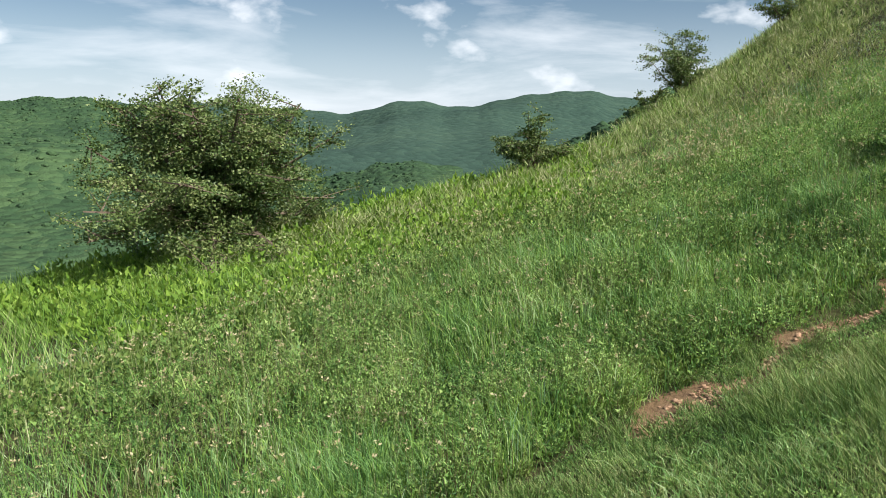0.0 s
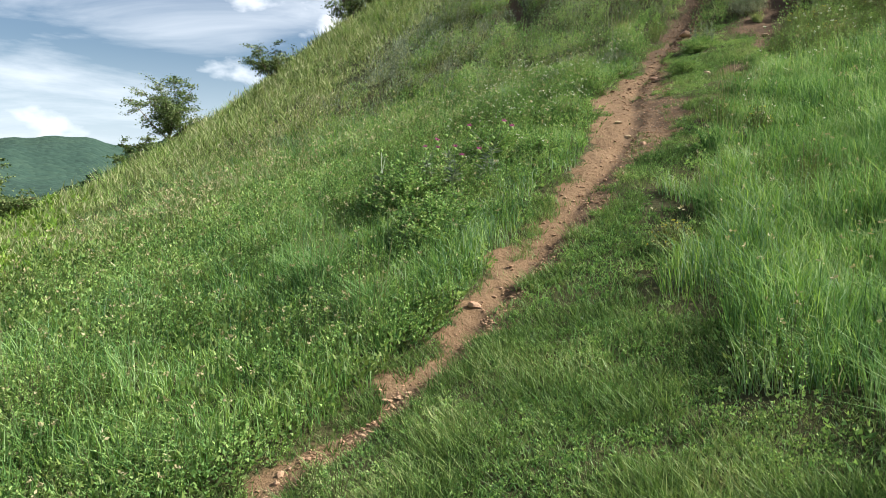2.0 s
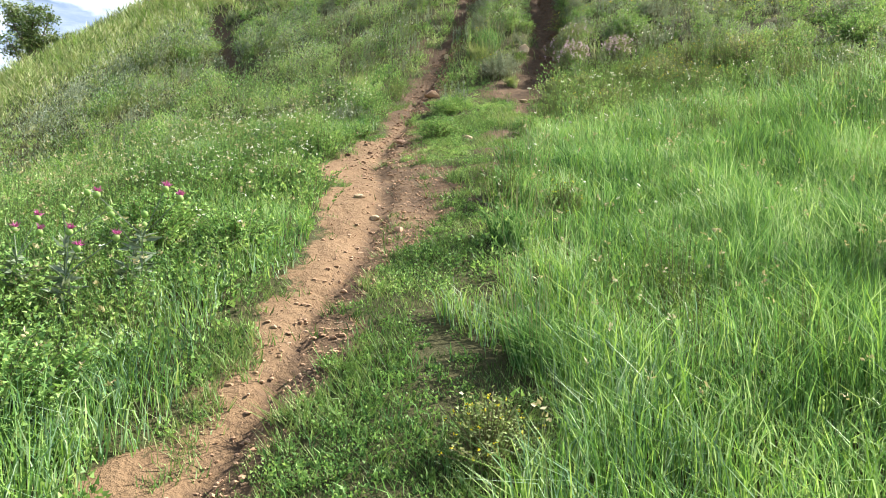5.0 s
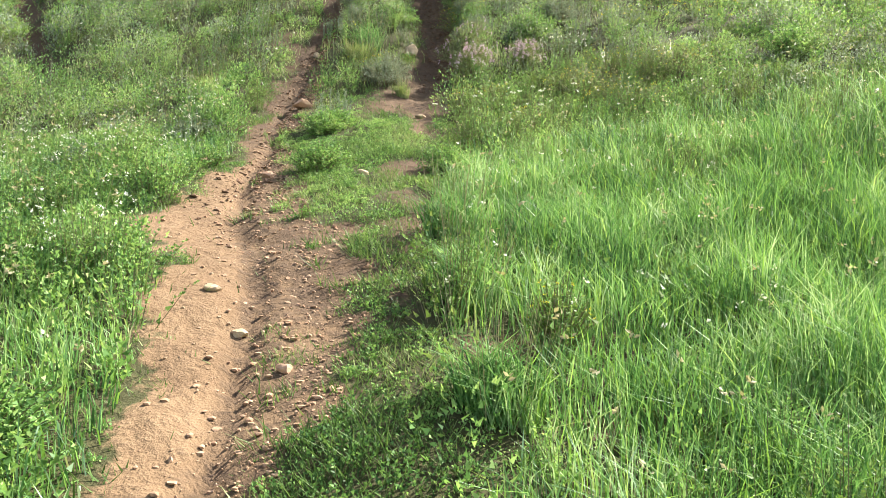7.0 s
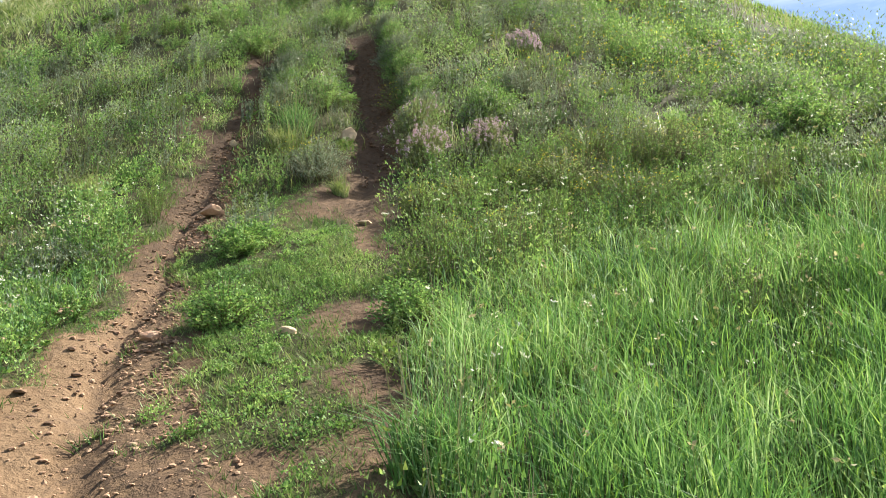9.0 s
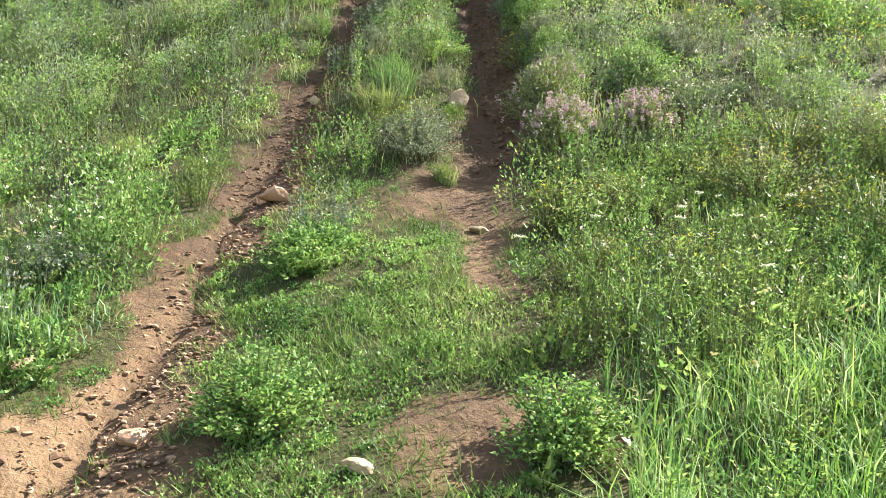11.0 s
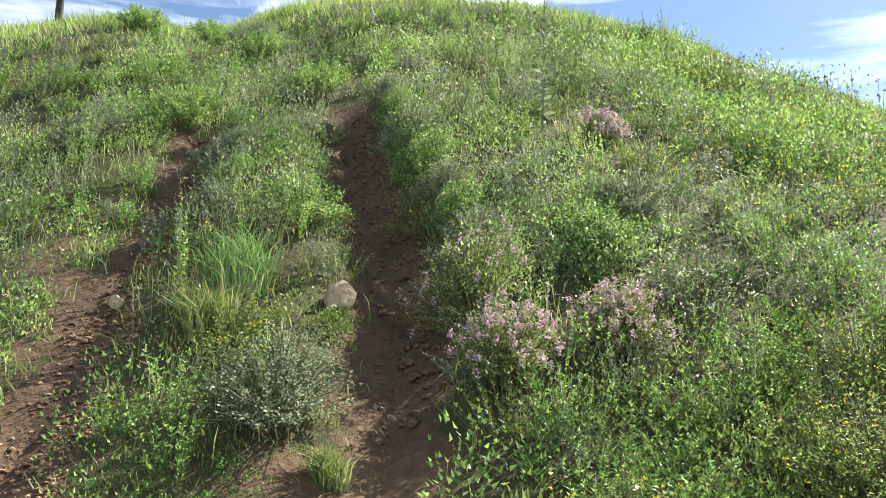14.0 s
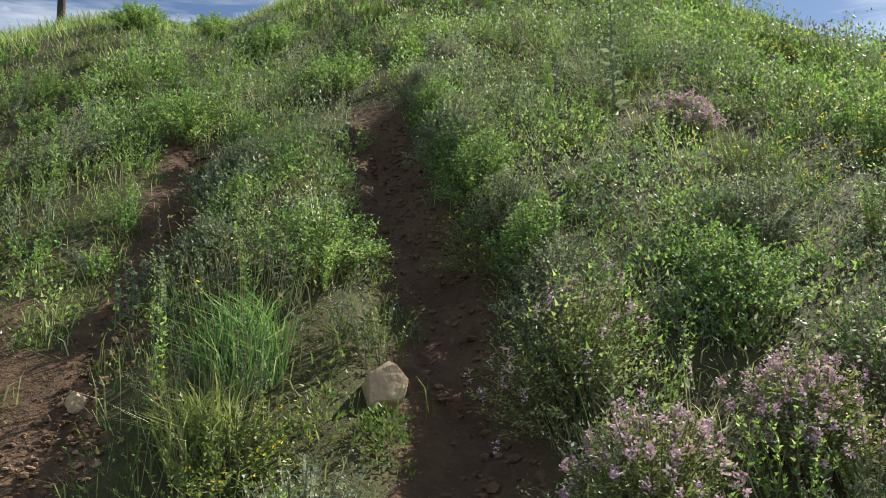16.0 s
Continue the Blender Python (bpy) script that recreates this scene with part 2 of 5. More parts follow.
M_FOREST = canopy("mixed forest canopy", [(0.02, 0.044, 0.023), (0.036, 0.072, 0.034), (0.068, 0.116, 0.05)], 6.0, 0.6)
# Bluer than the near canopy: distance haze put into its colour.
M_FARHILL = canopy("far forest canopy tinted for haze", [(0.022, 0.045, 0.036), (0.034, 0.066, 0.05), (0.05, 0.088, 0.062)], 11.0, 0.3)
M_PINK = leafy("lilac pink flower heads", [(0.38, 0.23, 0.34), (0.53, 0.37, 0.49), (0.66, 0.53, 0.64)], 0.3)
M_MAGENTA = leafy("magenta thistle florets", [(0.38, 0.07, 0.24), (0.52, 0.16, 0.36)], 0.3)
M_YELLOW = leafy("yellow flower heads", [(0.5, 0.42, 0.02), (0.68, 0.58, 0.03), (0.75, 0.68, 0.1)], 0.35)
M_WHITE = leafy("white flower heads", [(0.6, 0.6, 0.5), (0.75, 0.75, 0.68)], 0.3)
M_STEM = leafy("brownish stems", [(0.1, 0.1, 0.04), (0.16, 0.14, 0.07), (0.2, 0.16, 0.1)], 0.1)


# ---- the hill ----
rng = np.random.default_rng(7)


def cloth(seed, scale):
    """A smooth random field over the plan, from 0 to 1, with features of that size in metres."""
    table = np.random.default_rng(seed).random((64, 64))

    def at(x, y):
        u, v = np.asarray(x) / scale + 500.0, np.asarray(y) / scale + 500.0
        i, j = np.floor(u).astype(int), np.floor(v).astype(int)
        a, b = u - i, v - j
        a, b = a * a * (3 - 2 * a), b * b * (3 - 2 * b)
        g = lambda p, q: table[p % 64, q % 64]
        return (g(i, j) * (1 - a) + g(i + 1, j) * a) * (1 - b) + (g(i, j + 1) * (1 - a) + g(i + 1, j + 1) * a) * b

    return at


N_BIG, N_MID, N_SMALL, N_TINY, N_CLUMP = cloth(1, 3.1), cloth(2, 0.9), cloth(3, 0.33), cloth(4, 0.12), cloth(9, 0.6)

# Swells of the hill: heights of soft mounds on a wide lattice, and of smaller ones along the trail.
LEVEL, TILT_X, TILT_Y = [0.054, 1.877, 2.9]
WIDE = np.array([-0.02, -0.21, -0.53, 0.17, 0.78, 0.72, 0.35, 0.04, -0.01, -0.1, -0.11, 0.25, 0.13, 0.74, 0.42, -0.11, 0.07, 0.72, 1.98, 0.33, -1.47, -0.31, -1.55, -1.57, 0.02, -0.03, -1.22, -1.56, 0.12, 2.24, -0.5, -2.79, -0.04, -0.66, -2.47, 0.49, 0.9, 0.7, 2.77, -0.78, -0.04, -0.55, -1.82, 1.1, 2.54, -0.17, 1.2, 0.21, -0.01, -0.18, -0.67, 0.06, 1.1, 0.29, 0.14, 0.05]).reshape(7, 8)
NARROW = np.array([0.17, -0.34, 0.53, 0.15, 0.34, -0.18, -0.67, -0.13, -0.14, 0.86, -0.17, 0.71, -0.37, 0.01, -0.96, 0.1, 0.38, -0.59, 0.57, -0.6]).reshape(5, 4)


def fall(d):
    d = np.maximum(d, 0)
    return np.where(d < 15, 0.02 * d * d, 4.5 + 0.6 * (d - 15))


def smooth_hill(x, y):
    x, y = np.asarray(x, float), np.asarray(y, float)
    z = LEVEL + TILT_X * x / 10 + TILT_Y * y / 10
    for r in range(7):
        for c in range(8):
            z = z + WIDE[r, c] * np.exp(-((x + 48 - 11 * c) ** 2 + (y + 15 - 11 * r) ** 2) / 200)
    for r in range(5):
        for c in range(4):
            z = z + NARROW[r, c] * np.exp(-((x + 5 - 4.5 * c) ** 2 + (y - 1 - 4 * r) ** 2) / 25.92)
    notch = 0.8 * np.exp(-((x - 3.2) ** 2) / 1.6 - (y - 26.5) ** 2 / 30)
    rise = np.clip((y - 19.5) / 5.5, 0, 1)
    crest = 0.56 * rise * rise * (3 - 2 * rise) * np.exp(-((x - 5.5) ** 2) / 105)
    return z + crest - notch - fall(-16 - x) - fall(y - 36) - fall(x - 17)


def trail(y):
    """Left and right edge of the dirt trail."""
    k = [0.8, 2.2, 3.2, 3.8, 4.5, 5.2, 5.8, 6.5, 7.2, 7.9, 8.8, 9.3, 10.2, 11, 11.5, 12.4, 13.5, 14.3, 15, 15.8, 16.4, 17, 18, 19.2]
    a = [-1.5, -1.35, -1.05, -0.78, -0.66, -0.55, -0.38, -0.28, -0.1, -0.05, 0.0, -0.1, -0.2, 0.0, 0.15, 0.44, 0.55, 0.72, 1.0, 1.2, 1.35, 1.6, 1.9, 2.0]
    b = [-1.28, -1.15, -0.8, -0.5, -0.32, -0.06, 0.08, 0.22, 0.45, 0.75, 0.98, 1.0, 0.78, 0.7, 0.72, 0.9, 1.08, 1.25, 1.45, 1.62, 1.72, 2.0, 2.25, 2.2]
    return np.interp(y, k, a), np.interp(y, k, b)


def gully(y):
    """Left and right edge of the deeper rut beside the trail."""
    k = [12.2, 13.2, 13.8, 14.5, 15.2, 16, 17, 18.1, 18.8]
    a = [2.02, 2.12, 2.2, 2.5, 2.78, 2.95, 2.95, 3.25, 3.5]
    b = [2.2, 2.45, 2.62, 3.0, 3.2, 3.45, 3.5, 3.75, 3.75]
    return np.interp(y, k, a), np.interp(y, k, b)


def scar(y):
    """Left and right edge of a short eroded scar higher up."""
    c = np.interp(y, [16.8, 17.4, 19.8, 24], [-2.2, -2.3, -2.95, -4.1])
    return c - 0.13, c + 0.13


def inside(x, y, edges, y0, y1, soft):
    a, b = edges(y)
    d = np.minimum(x - a, b - x)
    d = np.minimum(d, np.minimum(y - y0, y1 - y))
    return np.clip(d / soft * 0.5 + 0.5, 0, 1), (x - a) / np.maximum(b - a, 0.05)


def bare(x, y):
    """1 where the earth is bare, 0 under grass."""
    wob = (N_SMALL(x, y) - 0.5) * 0.34 + (N_TINY(x, y) - 0.5) * 0.2
    m1, u1 = inside(x + wob, y, trail, 0.9, 19.0, 0.1)
    m1 = m1 - np.clip((u1 - 0.5) * 2.5, 0, 1) * np.clip((N_SMALL(x + 5, y) * 0.6 + N_TINY(x, y + 8) * 0.5 - 0.5) * 6, 0, 1) * np.clip((y - 3) / 2, 0, 1)
    thin = np.clip((3.1 - y) / 1.2, 0, 1) * (N_MID(x, y) * 0.5)
    m2, _ = inside(x + wob * 0.7, y, gully, 12.3, 18.7, 0.1)
    strip = np.clip(1.08 - np.abs(x - 0.55 - 0.118 * y) / 0.6, 0, 1) * np.clip((y - 5.5) / 3, 0, 1) * np.clip((15 - y) / 1.5, 0, 1)
    worn = np.clip((N_SMALL(x + 9, y) * 0.6 + N_MID(x, y + 5) * 0.6 - 0.6) * 6, 0, 1) * strip
    up = np.clip((y - 13.2) / 1.5, 0, 1) * np.clip(1 - np.abs(x - 0.15 - 0.062 * y) / 0.5, 0, 1) * np.clip((N_SMALL(x, y + 3) - 0.32) * 5, 0, 1)
    up = up * np.clip((17.5 - y) / 1, 0, 1)
    pit = np.clip(1.5 - np.hypot((x + 1.32 + wob) / 0.2, (y - 1.45) / 0.4), 0, 1)
    m1 = np.maximum(m1 - thin, pit)
    m3, _ = inside(x + wob * 0.6, y, scar, 16.9, 23.5, 0.1)
    return np.clip(np.maximum.reduce([m1, m2, m3, worn, up * 0.9]), 0, 1)


def loam_and_shade(x, y):
    """0 where the bare soil is pale sand, 1 where it is brown rubble and loamy soil, with the gully's shade coloured
    in.
    """
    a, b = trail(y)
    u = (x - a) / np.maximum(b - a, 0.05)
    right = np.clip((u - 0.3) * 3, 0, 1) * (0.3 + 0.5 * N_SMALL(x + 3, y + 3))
    # Darker along the groove down the middle of the trail.
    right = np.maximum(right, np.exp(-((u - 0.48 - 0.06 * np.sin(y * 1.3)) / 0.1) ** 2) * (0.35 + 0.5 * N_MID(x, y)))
    # Browner soil uphill; in the gully the bank's shade is coloured in too.
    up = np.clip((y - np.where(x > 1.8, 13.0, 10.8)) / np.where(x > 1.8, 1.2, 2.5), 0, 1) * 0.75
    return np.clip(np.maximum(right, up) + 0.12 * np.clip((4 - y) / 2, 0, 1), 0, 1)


def height(x, y):
    z = smooth_hill(x, y)
    m, u = inside(x, y, trail, 0.9, 19.0, 0.3)
    deep = np.interp(y, [0, 6, 15, 16.5, 17.2, 19], [0.05, 0.07, 0.07, 0.1, 0.24, 0.2])
    z = z - m * deep - m * 0.06 * np.exp(-((u - 0.46 - 0.06 * np.sin(y * 1.3)) / 0.08) ** 2) * np.clip((y - 3) / 2, 0, 1)
    g, v = inside(x, y, gully, 12.3, 18.7, 0.3)
    z = z - g * np.interp(y, [12, 13.5, 14.5, 15.2, 18, 18.8], [0.02, 0.07, 0.2, 0.34, 0.4, 0.1])
    z = z - inside(x, y, scar, 16.9, 23.5, 0.35)[0] * 0.4
    r = np.hypot(x, y - 8)
    near = np.clip((40 - r) / 15, 0, 1)
    return z + near * ((N_BIG(x, y) - 0.5) * 0.1 + (N_MID(x, y) - 0.5) * 0.05 + (N_SMALL(x, y) - 0.5) * 0.035 + (N_TINY(x, y) - 0.5) * 0.045 * bare(x, y))


def far_land(x, y):
    """Valley floor beyond the hill."""
    return -70 - 10 * np.sin(x / 310.0) * np.cos(y / 270.0)


def land(x, y):
    r = np.hypot(x + 2, y - 10)
    t = np.clip((r - 62) / 150, 0, 1)
    t = t * t * (3 - 2 * t)
    xc, yc = np.clip(x, -75, 70), np.clip(y, -70, 80)
    return np.maximum(height(xc, yc), -40) * (1 - t) + far_land(x, y) * t


def grid_lines(a, b, step, outer, reach):
    mid = list(np.arange(a, b, step))
    side = [outer]
    while sum(side) < 45:
        side.append(side[-1] * 1.06)
    while sum(side) < reach:
        side.append(side[-1] * 1.28)
    add = np.cumsum(side)
    return np.array(list((a - add)[::-1]) + mid + list(mid[-1] + add))


def sheet(name, verts, faces, material, smooth=True):
    """A mesh object from numpy arrays; faces is a list of arrays, each with a fixed number of corners."""
    me = bpy.data.meshes.new(name)
    faces = [f for f in faces if len(f)]
    me.vertices.add(len(verts))
    me.vertices.foreach_set("co", np.asarray(verts, np.float32).ravel())
    loops = np.concatenate([f.ravel() for f in faces])
    sizes = np.concatenate([np.full(len(f), f.shape[1]) for f in faces])
    me.loops.add(len(loops))
    me.loops.foreach_set("vertex_index", loops.astype(np.int32))
    me.polygons.add(len(sizes))
    me.polygons.foreach_set("loop_start", np.concatenate([[0], np.cumsum(sizes)[:-1]]).astype(np.int32))
    me.polygons.foreach_set("use_smooth", np.full(len(sizes), smooth))
    me.update(calc_edges=True)
    me.materials.append(material)
    return new(name, me)


GX, GY = grid_lines(-2.6, 4.6, 0.08, 0.22, 4600), grid_lines(-0.5, 19.4, 0.1, 0.22, 4600)
gx, gy = np.meshgrid(GX, GY)
gz = land(gx, gy)
g_bare = bare(gx, gy)
gv = np.stack([gx.ravel(), gy.ravel(), gz.ravel()], 1)
idx = np.arange(gv.shape[0]).reshape(gx.shape)
gq = np.stack([idx[:-1, :-1], idx[:-1, 1:], idx[1:, 1:], idx[1:, :-1]], -1).reshape(-1, 4)
b_face = g_bare.ravel()[gq].mean(1) > 0.5
c_face = gv[gq].mean(1)
b_face &= (c_face[:, 0] > -5) & (c_face[:, 0] < 5) & (c_face[:, 1] > 0) & (c_face[:, 1] < 24)


g_loam_and_shade = loam_and_shade(gx, gy).ravel()


def earth_sheet(name, faces):
    used, inv = np.unique(faces, return_inverse=True)
    ob = sheet(name, gv[used], [inv.reshape(faces.shape)], M_EARTH)
    for key, values in (("bare", g_bare.ravel()), ("loam_and_shade", g_loam_and_shade)):
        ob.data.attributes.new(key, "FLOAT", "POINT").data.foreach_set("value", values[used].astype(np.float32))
    return ob


tagged(earth_sheet("ground", gq[~b_face]), "dark soil of the grassy hillside and valley", "ground", kind="structure")
tagged(earth_sheet("dirt_path", gq[b_face]), "worn tan dirt trail with eroded ruts up the hill", "path", kind="structure")


# ---- far hills ----
def heading(deg):
    """Unit steps for an angle to the left of the trail's direction."""
    a = np.radians(deg)
    return -np.sin(a), np.cos(a)


def far_ridge(a):
    return 1.35 + 0.85 * np.exp(-((a - 39) / 5.5) ** 2) - 0.12 * np.exp(-((a - 36.5) / 1.2) ** 2) + 0.14 * np.sin(a * 0.9) + 0.06 * np.sin(a * 2.7 + 1) - 0.3 * np.exp(-((a - 56) / 5) ** 2) + 0.5 * np.exp(-((a - 31) / 4) ** 2)


def near_ridge(a):
    return -2.6 + 3.95 * np.exp(-((a - 72.5) / 9.5) ** 2) + 3.4 * np.exp(-((a - 92) / 13) ** 2) + 0.08 * np.sin(a * 2.3)


def spur_ridge(a):
    return np.clip(3.3 - (a - 31.5) * 0.56, -6, 4.2) + 0.12 * np.sin(a * 3.1)


def hill(name, ridge, a0, a1, r_foot, r_top, z_foot, label, material, steps=120):
    ang = np.linspace(a0, a1, steps)
    rel = np.concatenate([np.linspace(0, 1, 34), [1.12, 1.3]])
    A, R = np.meshgrid(ang, rel)
    top = 1.7 + r_top * np.tan(np.radians(ridge(A)))
    s = np.clip(R, 0, 1)
    prof = 0.35 * s + 0.65 * s * s * (3 - 2 * s)
    rad = r_foot + (r_top - r_foot) * R
    nse = cloth(31, r_top / 9)
    ux, uy = heading(A)
    X, Y = ux * rad, uy * rad
    Z = z_foot + (top - z_foot) * prof + (nse(X, Y) - 0.5) * r_top * 0.045 * s * (1 - s) * 4 - np.maximum(R - 1, 0) * r_top * 0.12
    i = np.arange(A.size).reshape(A.shape)
    q = np.stack([i[:-1, :-1], i[:-1, 1:], i[1:, 1:], i[1:, :-1]], -1).reshape(-1, 4)
    ob = sheet(name, np.stack([X.ravel(), Y.ravel(), Z.ravel()], 1), [q], material)
    tagged(ob, label, "hill", kind="structure")

    def surface(a, r):
        s_ = np.clip(r, 0, 1)
        p_ = 0.35 * s_ + 0.65 * s_ * s_ * (3 - 2 * s_)
        vx, vy = heading(a)
        rr = r_foot + (r_top - r_foot) * r
        t_ = 1.7 + r_top * np.tan(np.radians(ridge(a)))
        return vx * rr, vy * rr, z_foot + (t_ - z_foot) * p_ + (nse(vx * rr, vy * rr) - 0.5) * r_top * 0.045 * s_ * (1 - s_) * 4

    return surface


def ball(sub):
    bm = bmesh.new()
    bmesh.ops.create_icosphere(bm, subdivisions=sub + 1, radius=1)
    v = np.array([p.co for p in bm.verts])
    f = np.array([[q.index for q in p.verts] for p in bm.faces])
    bm.free()
    return v, f


def crowns(name, surface, a0, a1, count, size, material, seed, sub, label, lo=0.0):
    g = np.random.default_rng(seed)
    bv, bf = ball(sub)
    a, r = g.uniform(a0, a1, count), lo + (1.0 - lo) * np.sqrt(g.random(count))
    x, y, z = surface(a, r)
    s = size * g.uniform(0.55, 1.25, count)
    v = bv[None] * (1 + g.normal(0, 0.16, (count, len(bv), 1))) * s[:, None, None] * np.array([1, 1, 0.7])
    v += np.stack([x, y, z - s * 0.15], 1)[:, None]
    f = bf[None] + (np.arange(count) * len(bv))[:, None, None]
    tagged(sheet(name, v.reshape(-1, 3), [f.reshape(-1, 3)], material), label, "forest", kind="stuff")


s_far = hill("far_hill", far_ridge, -30, 120, 380, 2050, -74, "distant ridge covered in forest, tinted blue green for haze", M_FARHILL, 260)
s_left = hill("wooded_hill", near_ridge, 44, 112, 200, 900, -52, "steep wooded hill across the valley", M_FOREST, 160)
s_spur = hill("wooded_spur", spur_ridge, 14, 47, 110, 300, -40, "dark wooded spur behind the slope", M_FOREST, 60)
crowns("forest", s_left, 50, 90, 3000, 2.0, M_FOREST, 42, 0, "mixed green forest crowns on the hillside", 0.3)
crowns("forest", s_left, 56, 84, 900, 2.2, M_FOREST, 44, 1, "mixed green forest crowns low on the hillside")
crowns("forest", s_spur, 22, 45, 1400, 2.2, M_FOREST, 43, 0, "dark forest crowns on the spur")


# ---- grass ----
def blades(x, y, h, w, bend, g, near=True, z=None):
    """Grass blades on the hill: a bent strip each, or one long triangle where they stand far off."""
    n = len(x)
    z = height(x, y) - 0.015 if z is None else z
    phi, th = g.uniform(0, 2 * np.pi, n), g.uniform(0, 2 * np.pi, n)
    wind = 0.35
    sx, sy = np.cos(phi) * w / 2, np.sin(phi) * w / 2
    lx, ly = np.cos(th) * bend * h - wind * bend * h, np.sin(th) * bend * h - 0.2 * bend * h
    o = np.zeros(n)
    base = np.stack([x, y, z], 1)
    side = np.stack([sx, sy, o], 1)
    tip = base + np.stack([lx, ly, h * (1 - 0.35 * bend)], 1)
    if not near:
        v = np.stack([base - side, base + side, tip], 1)
        return v.reshape(-1, 3), [np.arange(3 * n).reshape(-1, 3)]
    mid = base + np.stack([lx * 0.3, ly * 0.3, h * 0.58], 1)
    v = np.stack([base - side, base + side, mid - side * 0.85, mid + side * 0.85, tip], 1)
    k = np.arange(n)[:, None] * 5
    return v.reshape(-1, 3), [k + np.array([[0, 1, 3, 2]]), k + np.array([[2, 3, 4]])]


def join(parts):
    vs, tri, quad, at = [], [], [], 0
    for v, fs in parts:
        vs.append(v)
        for f in fs:
            (quad if f.shape[1] == 4 else tri).append(f + at)
        at += len(v)
    out = [np.concatenate(s) for s in (quad, tri) if s]
    return np.concatenate(vs), out


def strewn(g, x0, x1, y0, y1, cell, density):
    """Random places, so many to the square metre as density(x, y) says."""
    cx, cy = np.meshgrid(np.arange(x0, x1, cell) + cell / 2, np.arange(y0, y1, cell) + cell / 2)
    cx, cy = cx.ravel(), cy.ravel()
    n = g.poisson(np.maximum(density(cx, cy), 0) * cell * cell)
    x, y = np.repeat(cx, n), np.repeat(cy, n)
    return x + g.uniform(-0.5, 0.5, len(x)) * cell, y + g.uniform(-0.5, 0.5, len(y)) * cell


def lane(x, y):
    """Distance from the line along which one walks up."""
    yy = np.clip(y, -1.5, 15)
    return np.hypot(x - (0.55 + 0.09 * np.maximum(yy, 0)), y - yy)


def turf_edge(y):
    return np.interp(y, [-4, 0, 4, 7, 8.7, 10.4, 11.3, 13.5, 16], [2.6, 1.5, 0.9, 0.82, 1.12, 1.6, 2.0, 2.55, 2.75])


def zone(x, y):
    """How far each place is trodden turf, tall meadow on the far side of it, or the flowery upper slope."""
    a, _ = trail(y)
    rag = (N_MID(x + 17, y) - 0.5) * 0.75 + (N_SMALL(x, y + 21) - 0.5) * 0.35
    turf = np.clip((turf_edge(y) + rag - x) / 0.25 + 0.5, 0, 1) * np.clip((x - a + 0.12) / 0.15, 0, 1)
    turf = turf * np.clip((14.6 - y) / 1.5, 0, 1)
    low = np.clip((3.5 - y) / 2, 0, 1) * np.clip((x + 1.35 - 0.1 * y) / 0.5, 0, 1)
    turf = np.maximum(turf, low * np.clip((turf_edge(y) + rag - x) / 0.25 + 0.5, 0, 1))
    upper = np.clip((y + 0.35 * (x - 2) - 11.7 + (N_BIG(x, y) - 0.5) * 2.4) / 1.6, 0, 1)
    return turf, upper


def grass(name, label, material, seed, amount, tall, wide, bend, near=True, x0=-12, x1=13, y0=-4, y1=22, cell=0.5, short=False):
    g = np.random.default_rng(seed)
    x, y = strewn(g, x0, x1, y0, y1, cell, amount)
    keep = g.random(len(x)) > np.clip(bare(x, y) * 1.7 - 0.4, 0, 0.995)
    if not short:
        keep &= zone(x, y)[0] < 0.3
    x, y = x[keep], y[keep]
    r = lane(x, y)
    grow = np.clip(r / 3.5, 1, 6)
    h = tall(x, y) * g.uniform(0.45, 1.15, len(x))
    w = wide * g.uniform(0.6, 1.3, len(x)) * grow ** 0.8
    b = np.clip(g.normal(bend, 0.22, len(x)), 0.03, 1.1)
    s = (r < 5.0) & near
    v, f = join([blades(x[k], y[k], h[k], w[k], b[k], g, n_) for k, n_ in ((s, True), (~s, False)) if k.any()])
    return tagged(sheet(name, v, f, material, False), label, "grass", kind="stuff")


def thin_out(x, y, power=1.5):
    return 1 / np.clip(lane(x, y) / 3.0, 1, 9) ** power


def d_turf(x, y):
    t, u = zone(x, y)
    a = trail(y)[0]
    return (3600 + 2200 * np.clip((6 - y) / 3, 0, 1)) * t * thin_out(x, y) + 1300 * (np.abs(x - a) < 0.5) * (y < 17)


def d_meadow(x, y):
    t, u = zone(x, y)
    right = x > turf_edge(y)
    patchy = (0.6 + 0.8 * N_BIG(x + 3, y)) * np.clip(0.25 + 1.4 * N_MID(x + 6, y + 2), 0.3, 1.5)
    return np.clip(1 - 2.5 * t, 0, 1) * (1 - 0.95 * u) * thin_out(x, y) * np.where(right, 1450 * np.clip((13 - y) / 3.5, 0.25, 1), 1000) * patchy


def d_blue(x, y):
    t, u = zone(x, y)
    patchy = np.clip((N_BIG(x, y + 7) + 0.5 * N_MID(x, y) - 0.62) * 3, 0, 1)
    return np.clip(1 - 2.5 * t, 0, 1) * (1 - 0.9 * u) * thin_out(x, y) * 1500 * patchy * np.where(x < -1, np.clip((y - 7) / 3, 0.1, 1), 0.35)


def d_olive(x, y):
    t, u = zone(x, y)
    left = np.clip((-0.5 - x) / 3, 0, 1) * np.clip((y - 4) / 3, 0, 1)
    return np.clip(1 - 2.5 * t, 0, 1) * np.maximum(0.08, np.maximum(u * 0.22, left * (1 - 0.5 * u))) * thin_out(x, y) * 900


